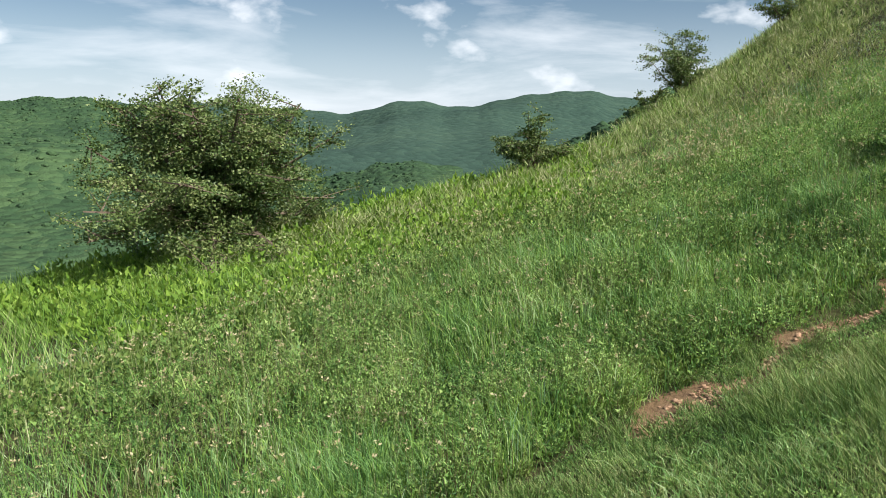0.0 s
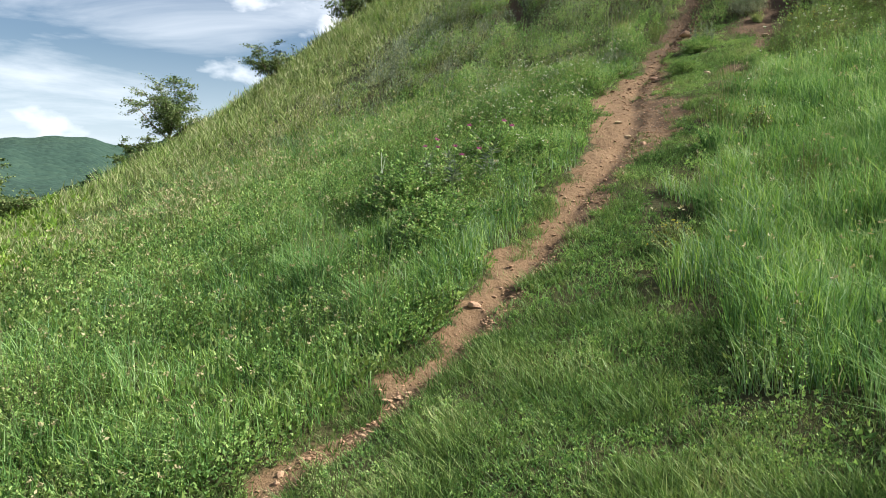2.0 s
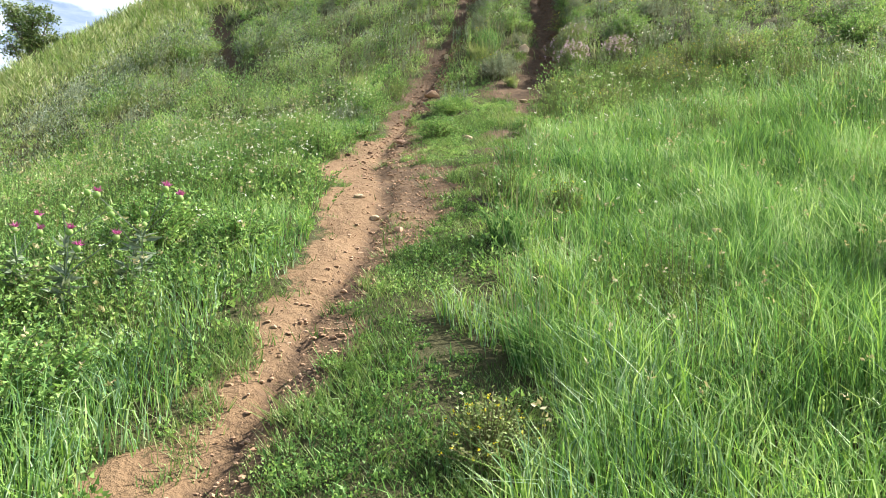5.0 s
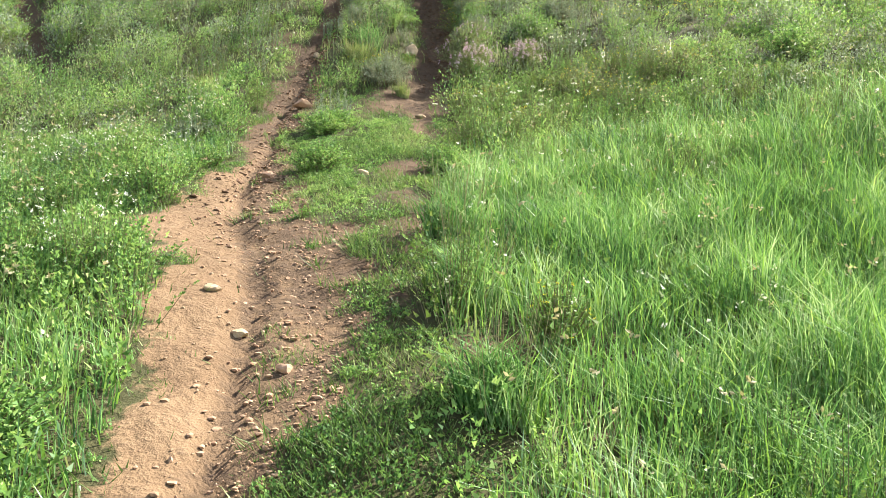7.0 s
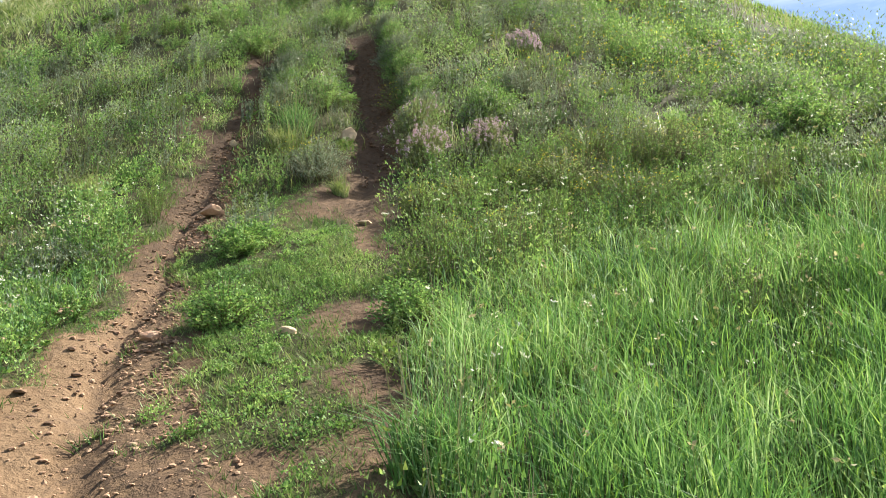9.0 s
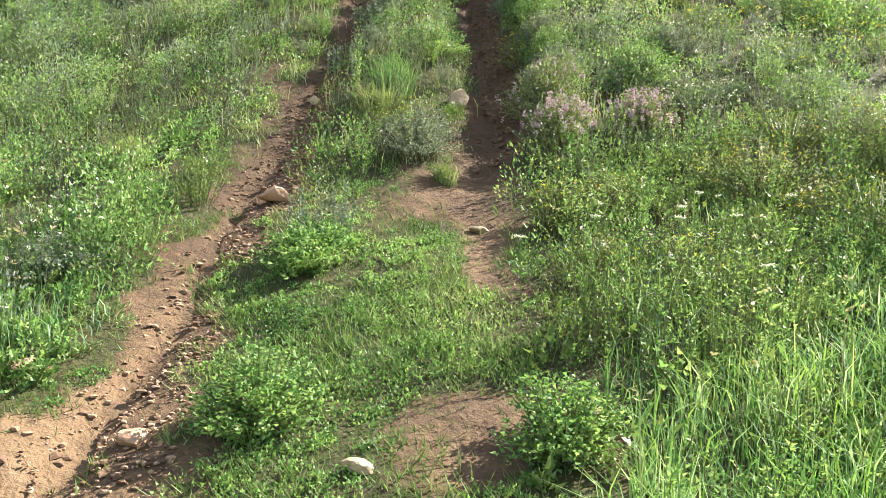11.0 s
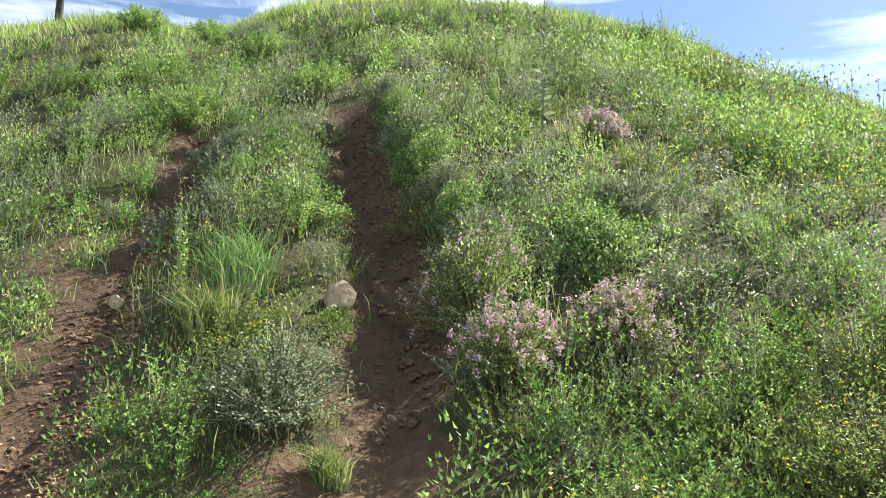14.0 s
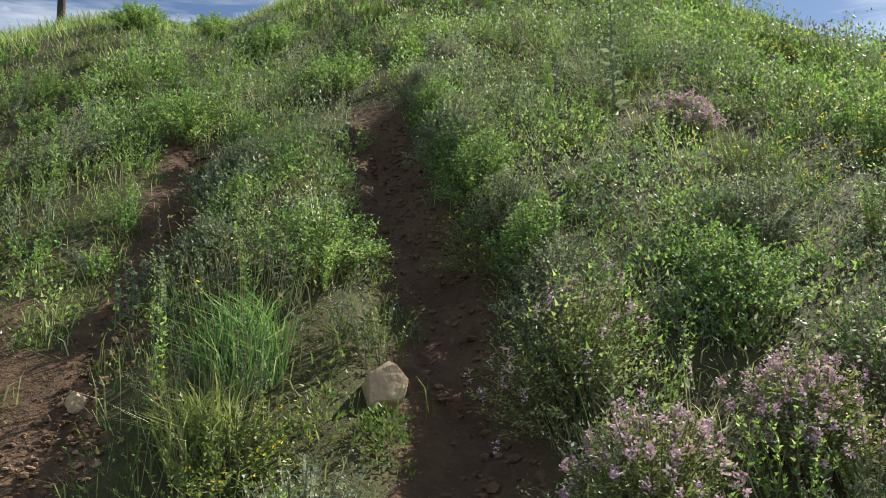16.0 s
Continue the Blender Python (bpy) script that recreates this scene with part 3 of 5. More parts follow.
def h_meadow(x, y):
    right = x > turf_edge(y)
    lush = (0.5 + 0.8 * N_BIG(x + 3, y) * (0.5 + 0.9 * N_MID(x, y))) * (0.6 + 0.75 * N_SMALL(x + 1, y))
    edge = np.clip((np.abs(x - np.where(right, turf_edge(y), trail(y)[0])) + 0.16) / 0.4, np.where(right, 0.75, 0.5), 1)
    u = zone(x, y)[1]
    return np.where(right, 0.4, 0.3) * lush * edge * (1 - 0.55 * u)


def h_olive(x, y):
    return 0.2 * (0.4 + 1.1 * N_CLUMP(x, y)) * (0.6 + 0.8 * N_BIG(x, y)) * (0.6 + 0.8 * N_MID(x + 2, y))


grass("turf_grass", "short trodden turf grass beside the dirt trail", M_TURF, 51, d_turf, lambda x, y: (0.05 + 0.05 * N_MID(x, y) + 0.1 * np.clip((5.5 - y) / 3, 0, 1) * N_MID(x + 3, y)) * (0.4 + 1.3 * N_SMALL(x + 7, y)), 0.0085, 0.6, x0=-3, x1=4, y0=-4, y1=17, short=True, near=False)
grass("turf_grass", "rough green turf at the foot of the slope", M_MEADOW, 55, lambda x, y: zone(x, y)[0] * np.clip((7 - y) / 4, 0, 1) * 1900 * thin_out(x, y), lambda x, y: 0.05 + 0.12 * N_MID(x + 5, y) * N_SMALL(x, y + 2), 0.007, 0.6, x0=-3, x1=4, y0=-4, y1=8, short=True)
grass("meadow_grass", "tall lush green meadow grass on the slope", M_MEADOW, 52, d_meadow, h_meadow, 0.0062, 0.45)
def d_fresh(x, y):
    t, u = zone(x, y)
    side = np.where(x > turf_edge(y), 850 * np.clip(1.2 - (y - 3) / 9, 0.2, 1), 750 * np.clip((11 - y) / 4, 0, 1))
    return np.clip(1 - 2.5 * t, 0, 1) * (1 - 0.95 * u) * thin_out(x, y) * side * np.clip(0.2 + 1.6 * N_MID(x + 9, y + 4) * N_BIG(x + 5, y), 0.15, 1.4)


grass("fresh_grass", "fresh yellow green grass among the meadow", M_FRESH, 56, d_fresh, h_meadow, 0.0065, 0.5)
grass("blue_grass", "blue green grass in drifts on the slope", M_BLUE, 53, d_blue, h_meadow, 0.0068, 0.5)
grass("hill_grass", "olive grass on the upper hillside", M_OLIVE, 54, d_olive, h_olive, 0.007, 0.5)


def d_far(x, y):
    r = lane(x, y)
    inner = (x > -12) & (x < 13) & (y > -4) & (y < 22)
    return np.where(inner, np.where(x < -2.5, 45, 0), 135) * (r < 42) * (x > -30) * np.clip(14 / np.maximum(r, 1), 0.3, 1)


def far_grass(name, label, material, seed, share, tall):
    g = np.random.default_rng(seed)
    x, y = strewn(g, -30, 24, -8, 44, 1.0, lambda a, b: d_far(a, b) * share(a, b))
    ok = bare(x, y) < 0.4
    x, y = x[ok], y[ok]
    r = lane(x, y)
    n = len(x)
    h = tall * g.uniform(0.4, 1.2, n) * (0.5 + N_BIG(x, y)) * (0.6 + 0.8 * N_MID(x, y)) * np.where((x > -4) & (y > 16), 0.55, 1.0)
    v, f = blades(x, y, h, 0.012 * np.clip(r / 7, 1, 4) * g.uniform(0.6, 1.4, n), np.clip(g.normal(0.45, 0.2, n), 0.05, 1), g, False)
    return tagged(sheet(name, v, f, material, False), label, "grass", kind="stuff")


far_grass("far_meadow_grass", "green grass covering the wider hillside", M_FRESH, 61, lambda x, y: 0.35 + 0.5 * N_BIG(x, y + 20) + 0.4 * (y < 14), 0.42)
far_grass("far_hill_grass", "olive grass covering the wider hillside", M_OLIVE, 62, lambda x, y: (0.5 + 0.5 * N_BIG(x + 30, y)) * np.clip((y - 4) / 12, 0.25, 1), 0.4)


# ---- leaves, stems and plants ----
def leaves(p, size, g, droop=0.3, slim=0.5, n_dir=None, simple=False):
    """Leaves at the points p: a rhombus each, folded a little along its length."""
    n = len(p)
    d = g.normal(0, 1, (n, 3))
    d[:, 2] = np.abs(d[:, 2]) * 0.5 - droop * 0.5
    if n_dir is not None:
        d = d * 0.6 + n_dir
    d /= np.linalg.norm(d, axis=1, keepdims=True)
    s = np.cross(d, g.normal(0, 1, (n, 3)))
    s /= np.linalg.norm(s, axis=1, keepdims=True) + 1e-9
    L = (size * g.uniform(0.6, 1.3, n))[:, None]
    up = np.cross(s, d)
    mid = p + d * L * 0.45
    v = np.stack([p, mid + s * L * slim * 0.5 + up * L * 0.08, p + d * L, mid - s * L * slim * 0.5 + up * L * 0.08], 1)
    if simple:
        return np.stack([p + d * L, p + d * L * 0.15 + s * L * slim * 0.6, p + d * L * 0.15 - s * L * slim * 0.6], 1).reshape(-1, 3), [np.arange(3 * n).reshape(-1, 3)]
    k = np.arange(n)[:, None] * 4
    return v.reshape(-1, 3), [k + np.array([[0, 1, 2]]), k + np.array([[0, 2, 3]])]


def rods(a, b, r0, r1):
    """Three-sided tapered rods from the points a to b."""
    n = len(a)
    d = b - a
    d = d / (np.linalg.norm(d, axis=1, keepdims=True) + 1e-9)
    ref = np.where(np.abs(d[:, 2:3]) > 0.9, np.array([[1.0, 0, 0]]), np.array([[0, 0, 1.0]]))
    s = np.cross(d, ref)
    s /= np.linalg.norm(s, axis=1, keepdims=True) + 1e-9
    t = np.cross(d, s)
    r0, r1 = np.broadcast_to(r0, n)[:, None], np.broadcast_to(r1, n)[:, None]
    ring = []
    for base, r in ((a, r0), (b, r1)):
        for k in range(3):
            c, q = math.cos(2.0944 * k), math.sin(2.0944 * k)
            ring.append(base + (s * c + t * q) * r)
    v = np.stack(ring, 1)
    k = np.arange(n)[:, None] * 6
    f = np.concatenate([k + np.array([[i, (i + 1) % 3, 3 + (i + 1) % 3, 3 + i]]) for i in range(3)])
    return v.reshape(-1, 3), [f]


def thing(name, x, y, label, category, group="", z=None):
    ob = new(name)
    ob.location = (x, y, float(height(x, y)) - 0.02 if z is None else z)
    bpy.context.view_layer.update()
    return tagged(ob, label, category, group)


def part(name, geo, material, parent, label="", smooth=False, kind=""):
    ob = sheet(name, geo[0], geo[1], material, smooth)
    ob.parent = parent
    return tagged(ob, label, kind=kind)


def puffs(p, size, g, count=5, slim=0.6):
    """Small flower heads: a few petals at each point."""
    q = np.repeat(p, count, 0) + g.normal(0, size * 0.35, (len(p) * count, 3))
    return leaves(q, size * np.ones(len(q)), g, -0.3, slim)


def shrub(name, x, y, label, radius, tall, leaf, seed, n_stem=60, leaf_size=0.03, leaf_per=18, flower=None, f_size=0.02, f_share=0.7, f_count=6, slim=0.4, group="", spike=0.0, category="shrub", stem=None):
    """A low bushy herb: stems fanning out of the root, leaves along them, flower heads at their tips."""
    g = np.random.default_rng(seed)
    ob = thing(name, x, y, label, category, group)
    a, q = g.uniform(0, 2 * np.pi, n_stem), np.sqrt(g.random(n_stem))
    root = np.stack([np.cos(a) * q * radius * 0.35, np.sin(a) * q * radius * 0.35, np.zeros(n_stem)], 1)
    h = tall * (1 - 0.45 * q * q) * g.uniform(0.75, 1.12, n_stem)
    tip = np.stack([np.cos(a) * q * radius, np.sin(a) * q * radius, h], 1) + g.normal(0, radius * 0.06, (n_stem, 3))
    lift = np.array([height(x + tip[:, 0], y + tip[:, 1]) - height(x, y)]).T
    root[:, 2] += (height(x + root[:, 0], y + root[:, 1]) - height(x, y))
    tip[:, 2:3] += lift * 0.8
    mid = root * 0.5 + tip * 0.5 + np.stack([-(tip[:, 0] - root[:, 0]) * 0.12, -(tip[:, 1] - root[:, 1]) * 0.12, h * 0.12], 1)
    part("stem_mass", join([rods(root, mid, 0.0035, 0.0028), rods(mid, tip, 0.0028, 0.0015)]), stem or M_STEM, ob, kind="stuff")
    t = g.uniform(0.12, 1.0, (n_stem, leaf_per, 1)) ** 0.75
    along = np.where(t < 0.5, root[:, None] + (mid - root)[:, None] * t * 2, mid[:, None] + (tip - mid)[:, None] * (t - 0.5) * 2)
    pts = (along + g.normal(0, 0.012, (n_stem, leaf_per, 3))).reshape(-1, 3)
    part("foliage", leaves(pts, leaf_size * np.ones(len(pts)), g, 0.1, slim, None, True), leaf, ob, kind="stuff")
    if flower is not None:
        k = g.random(n_stem) < f_share
        heads = tip[k]
        if spike > 0:
            heads = np.concatenate([heads - np.array([0, 0, spike * u]) + g.normal(0, 0.006, heads.shape) for u in np.linspace(0, 1, 5)])
        part("bloom", puffs(heads, f_size, g, f_count), flower, ob, kind="stuff")
    return ob


def tree(name, x, y, label, radius, tall, seed, leaf, n_limb=9, n_leaf=9000, leaf_size=0.11, trunk=0.12, flat=0.75, low=0.1, category="tree", airy=0.5):
    """A crooked small tree: tapered trunk, limbs, twigs, and leaves in clumps round the twig ends."""
    g = np.random.default_rng(seed)
    ob = thing(name, x, y, label, category)
    fork = tall * 0.22
    tp = [np.zeros(3)]
    for k in range(4):
        tp.append(tp[-1] + np.array([g.normal(0, 0.06), g.normal(0, 0.06), fork / 4]) * 1.0)
    tp = np.array(tp)
    rr = np.linspace(trunk * 1.25, trunk * 0.8, 5)
    part("trunk", join([rods(tp[k:k + 1] - np.array([0, 0, 0.06]), tp[k + 1:k + 2], rr[k], rr[k + 1]) for k in range(4)]), M_BARK, ob)
    starts, ends, ends_r = [], [], []
    twig_a, twig_b = [], []
    for k in range(n_limb):
        a = 2 * math.pi * (k + g.uniform(-0.3, 0.3)) / n_limb
        el = g.uniform(low, 1.35)
        reach = np.array([math.cos(a) * math.cos(el) * radius, math.sin(a) * math.cos(el) * radius, math.sin(el) * (tall - fork)]) * g.uniform(0.72, 1.0)
        p0 = tp[-1] * g.uniform(0.55, 1.0)
        m = p0 + reach * 0.45 + g.normal(0, radius * 0.06, 3) + np.array([0, 0, tall * 0.05])
        e = p0 + reach
        starts += [p0, m]
        ends += [m, e]
        ends_r += [(trunk * 0.6, trunk * 0.32), (trunk * 0.32, trunk * 0.1)]
        for j in range(26):
            u = g.uniform(0.25, 1.0)
            s = p0 + (m - p0) * u * 2 if u < 0.5 else m + (e - m) * (u * 2 - 1)
            d = g.normal(0, 1, 3)
            d[2] *= 0.45
            twig_a.append(s)
            twig_b.append(s + d / np.linalg.norm(d) * radius * g.uniform(0.1, 0.34))
    er = np.array(ends_r)
    part("branchwork", join([rods(np.array(starts), np.array(ends), er[:, 0], er[:, 1])]), M_BARK, ob)
    ta, tb = np.array(twig_a), np.array(twig_b)
    zmin = np.array([height(x + tb[:, 0], y + tb[:, 1]) - height(x, y)]).T + 0.1
    tb[:, 2:3] = np.maximum(tb[:, 2:3], zmin)
    part("twig_mass", rods(ta, tb, trunk * 0.12, 0.004), M_BARK, ob, kind="stuff")
    pick = g.integers(0, len(ta), n_leaf)
    t = g.uniform(0.25, 1.1, (n_leaf, 1))
    p = ta[pick] + (tb - ta)[pick] * t + g.normal(0, 1, (n_leaf, 3)) * np.array([radius, radius, radius * 0.45]) * 0.032 * (1 + airy)
    zl = np.array([height(x + p[:, 0], y + p[:, 1]) - height(x, y)]).T + 0.05
    p[:, 2:3] = np.maximum(p[:, 2:3], zl + np.abs(g.normal(0, 0.05, (n_leaf, 1))))
    part("crown", leaves(p, leaf_size * np.ones(n_leaf), g, 0.2, 0.62, None, True), leaf, ob)
    return ob


def stone(x, y, label, size, seed, material, sink=0.3, category="stone", turn=0.0, tilt=0.0, group="stones on the trail"):
    """A weathered stone with broken faces, bedded in the ground."""
    g = np.random.default_rng(seed)
    v, f = ball(2)
    for _ in range(9):
        d = g.normal(0, 1, 3)
        d /= np.linalg.norm(d)
        k = g.uniform(0.45, 0.75)
        over = np.maximum(v @ d - k, 0)
        v = v - over[:, None] * d * 0.92
    v = v * (1 + 0.04 * np.sin(v[:, :1] * 9 + 2 * v[:, 1:2] * 7)) * np.array(size) / 2
    ob = sheet("stone", v, [f], material, False)
    ob.location = (x, y, float(height(x, y)) + size[2] * (0.5 - sink))
    ob.rotation_euler = (tilt, 0.12, turn)
    return tagged(ob, label, category, group)


# ---- trees and bushes on the slope ----
tree("hawthorn_tree", -15.8, 5.6, "wide dark green hawthorn tree at the meadow edge", 3.3, 4.4, 71, M_HAW, 38, 125000, 0.07, 0.17, low=-0.16, airy=0.2)
tree("small_tree", -14.0, 14.4, "small rounded wild fruit bush on the slope", 1.35, 2.1, 72, M_HAW, 12, 11000, 0.07, 0.06, low=0.0)
tree("small_tree", -16.2, 25.3, "open leaning bush with bare lower twigs", 2.0, 3.0, 73, M_HAW, 10, 14000, 0.07, 0.08, low=0.2)
tree("small_tree", -15.9, 23.0, "low round bush below the leaning one", 1.1, 1.3, 74, M_HAW, 8, 5000, 0.075, 0.06, low=0.0)
tree("small_tree", -14.3, 29.2, "small bush standing on the hill shoulder", 1.55, 2.0, 75, M_HAW, 8, 4600, 0.075, 0.06, low=0.2)
tree("small_tree", -11.8, 31.3, "spreading bush on the hill shoulder", 1.95, 2.9, 76, M_HAW, 11, 11000, 0.08, 0.08, low=0.15)
tree("small_tree", -6.1, 33.0, "low bush on the skyline of the hill", 1.6, 2.1, 77, M_HAW, 10, 8000, 0.075, 0.06, low=0.2)

# ---- stones ----
stone(2.62, 15.26, "large pale tan boulder in the bank of the rut", (0.22, 0.26, 0.28), 85, M_STONE, 0.26, "boulder", 0.9, 0.15)
stone(1.07, 13.92, "angular flat reddish stone on the trail", (0.27, 0.2, 0.13), 86, M_STONE_RED, 0.1, turn=0.4)
stone(1.44, 15.9, "small pale stone on the upper trail", (0.17, 0.14, 0.12), 83, M_STONE, 0.2)
stone(0.56, 11.35, "tan broken stone at the rut edge", (0.15, 0.12, 0.09), 84, M_STONE_RED, 0.2, turn=1.0)
stone(-0.28, 12.25, "flat reddish slab in the turf", (0.3, 0.18, 0.09), 85, M_STONE_RED, 0.25, turn=0.2)
stone(-0.24, 11.5, "long pale slab stone beside the trail", (0.38, 0.16, 0.12), 86, M_STONE, 0.2, turn=-0.5)
stone(0.09, 11.95, "grey brown stone at the trail edge", (0.2, 0.14, 0.09), 87, M_STONE_RED, 0.3)
stone(2.3, 13.17, "flat pale stone sunk in the worn turf", (0.17, 0.1, 0.06), 88, M_STONE, 0.3)
stone(0.3, 8.35, "small whitish stone in the trail rut", (0.09, 0.07, 0.06), 89, M_STONE, 0.2)
stone(0.47, 7.9, "small pinkish stone on the trail rubble", (0.08, 0.06, 0.05), 90, M_STONE_RED, 0.2)
stone(0.18, 8.75, "small pale stone on the sandy trail", (0.1, 0.07, 0.05), 91, M_STONE, 0.3)
stone(1.27, 10.9, "small pale stone in short turf", (0.11, 0.08, 0.06), 92, M_STONE, 0.3)
for k, (px, py, s) in enumerate(((4.25, 7.3, 0.22), (4.6, 7.5, 0.3), (4.45, 7.75, 0.18), (4.9, 7.7, 0.24), (4.1, 7.6, 0.14))):
    stone(px, py, "grey weathered stone in a hollow of the meadow", (s, s * 0.7, s * 0.5), 300 + k, M_STONE_GREY, 0.15, turn=k, group="grey stones in the meadow")
stone(-0.6, 4.55, "tan stone on the lower trail", (0.12, 0.08, 0.06), 93, M_STONE_RED, 0.3)


def gravel(name, label, seed, count, y0, y1, lo, hi, edges, material=None):
    g = np.random.default_rng(seed)
    bv, bf = ball(0)
    y = g.uniform(y0, y1, count)
    a, b = edges(y)
    x = a + (b - a) * np.clip(g.beta(2.2, 1.1, count) * 1.1 - 0.03, 0, 1)
    ok = bare(x, y) > 0.35
    x, y = x[ok], y[ok]
    n = len(x)
    s = lo * (hi / lo) ** (g.random(n) ** 2.2)
    v = bv[None] * (1 + g.normal(0, 0.2, (n, len(bv), 1))) * s[:, None, None] * g.uniform(0.55, 1.2, (n, 1, 3)) * np.array([1, 1, 0.6])
    v += np.stack([x, y, height(x, y) + s * 0.12], 1)[:, None]
    f = bf[None] + (np.arange(n) * len(bv))[:, None, None]
    tagged(sheet(name, v.reshape(-1, 3), [f.reshape(-1, 3)], material or M_PEBBLE, False), label, "gravel", kind="stuff")


gravel("gravel", "loose pinkish gravel and clods on the trail", 95, 9000, 1.0, 16.0, 0.004, 0.02, trail)
gravel("gravel", "dark crumbled clods in the deep rut", 96, 1500, 14.2, 18.5, 0.006, 0.034, gully, M_CLOD)
gravel("gravel", "brown crumbled clods strewn on the trail", 99, 1500, 10.2, 16.5, 0.007, 0.028, trail, M_CLOD)
gravel("gravel", "dark crumbled clods at the head of the trail", 98, 900, 15.5, 18.8, 0.006, 0.03, trail, M_CLOD)
gravel("gravel", "heaped reddish stones at the foot of the trail", 97, 380, 0.95, 4.2, 0.008, 0.028, lambda y: (trail(y)[0] - 0.08, trail(y)[1] + 0.1))


# ---- low plants that clothe the slope ----
def cover(name, label, material, seed, count, box, dens, radius, leaf, per, slim=0.45, tall=1.0, category="herbs", shell=0.45):
    """Small domes of leaves scattered over the slope, too many to count."""
    g = np.random.default_rng(seed)
    x0, x1, y0, y1 = box
    x, y = g.uniform(x0, x1, count * 4), g.uniform(y0, y1, count * 4)
    ok = (g.random(len(x)) < dens(x, y)) & (bare(x, y) < 0.3)
    x, y = x[ok][:count], y[ok][:count]
    n = len(x)
    grow = np.clip(lane(x, y) / 4.0, 1, 5)
    R = radius * g.uniform(0.5, 1.3, n) * grow ** 0.4 * (0.45 + 1.1 * N_CLUMP(x, y))
    d = g.normal(0, 1, (n, per, 3))
    d[:, :, 2] = np.abs(d[:, :, 2])
    d /= np.linalg.norm(d, axis=2, keepdims=True)
    q = d * (g.random((n, per, 1)) ** shell) * R[:, None, None] * np.array([1, 1, tall])
    px, py = x[:, None] + q[:, :, 0], y[:, None] + q[:, :, 1]
    p = np.stack([px, py, height(px, py) + q[:, :, 2]], 2).reshape(-1, 3)
    dirs = (d * np.array([1, 1, 0.7]) + np.array([0, 0, 0.35])).reshape(-1, 3)
    keep = bare(p[:, 0], p[:, 1]) < 0.6
    v, f = leaves(p[keep], np.repeat(leaf * grow ** 0.75, per)[keep], g, 0.0, slim, dirs[keep], True)
    return tagged(sheet(name, v, f, material, False), label, category, kind="stuff")


def on_left(x, y):
    a = trail(y)[0]
    return (x < a - 0.1) * np.clip((a + 3.5 - x - 2.2) / 2, 0.35, 1) * (0.25 + N_MID(x + 4, y)) * (1 - 0.5 * zone(x, y)[1])


def on_upper(x, y):
    t, u = zone(x, y)
    return (1 - t) * u * (0.3 + 0.7 * N_MID(x, y))


def on_turf(x, y):
    t, u = zone(x, y)
    return t * (0.25 + 0.75 * N_SMALL(x, y + 11))


def on_right(x, y):
    t, u = zone(x, y)
    return (x > turf_edge(y)) * (1 - 0.6 * u) * np.clip((N_BIG(x + 8, y) - 0.35) * 2.5, 0.06, 1)


def on_belt(x, y):
    d = np.hypot(x - 1.2, y + 2.8)
    a = np.degrees(np.arctan2(1.2 - x, y + 2.8))
    return np.clip((d - 9.5) / 3, 0, 1) * np.clip((a - 36) / 5, 0, 1) * (0.2 + N_BIG(x, y))


cover("broad_leaf_herbs", "broad leaved green herbs crowding the trail edge", M_HERB, 101, 1300, (-5, 1.5, 0, 16), on_left, 0.13, 0.029, 68, 0.55, 1.8)
cover("meadow_herbs", "green herbs among the meadow grass", M_HERB, 102, 1100, (-9, 1, -1, 14), lambda x, y: (1 - zone(x, y)[0]) * (x < trail(y)[0]), 0.12, 0.042, 34, 0.4, 1.6)
cover("meadow_herbs", "yellow green herbs among the tall grass", M_YLEAF, 103, 650, (0.5, 9, -2, 14), on_right, 0.12, 0.045, 34, 0.35, 2.2)
cover("meadow_herbs", "dark green herbs in the gaps of the tall grass", M_HERB, 115, 700, (0.8, 9, -2, 14), lambda x, y: (x > turf_edge(y)) * (0.2 + N_MID(x, y + 30)), 0.13, 0.036, 40, 0.42, 1.9)
cover("turf_clover", "small clover leaves in the trodden turf", M_HERB, 104, 4600, (-2.5, 3.5, -3, 15), on_turf, 0.07, 0.0135, 40, 0.75, 0.7)
def on_mounds(shift):
    def dens(x, y):
        t, u = zone(x, y)
        return (1 - t) * np.clip(u * 1.3, 0, 1) * np.clip((N_MID(x + shift, y) - 0.42) * 5, 0.02, 1)
    return dens


cover("slope_herbs", "bushy green herbs mounded over the upper slope", M_HERB, 105, 250, (-6, 11, 11, 21), on_mounds(0), 0.36, 0.03, 280, 0.42, 1.3, shell=0.28)
cover("slope_herbs", "bushy grey green herbs mounded over the upper slope", M_SAGE, 106, 250, (-6, 11, 11, 21), on_mounds(13), 0.36, 0.028, 280, 0.36, 1.35, shell=0.28)
cover("slope_herbs", "bushy yellow green herbs over the upper slope", M_YLEAF, 107, 130, (0, 11, 11, 21), on_mounds(29), 0.34, 0.027, 260, 0.36, 1.1, shell=0.28)
cover("slope_ground_herbs", "low herbs between the mounds of the slope", M_OLIVE, 109, 1500, (-6, 11, 11, 22), on_upper, 0.12, 0.032, 26, 0.35, 1.2)
cover("meadow_herbs", "yellow green herbs in the lower meadow", M_YLEAF, 110, 1300, (-9, -0.8, -1, 9), lambda x, y: (1 - zone(x, y)[0]) * (x < trail(y)[0] - 0.1) * (0.2 + N_BIG(x, y + 9)), 0.15, 0.042, 36, 0.42, 1.7)
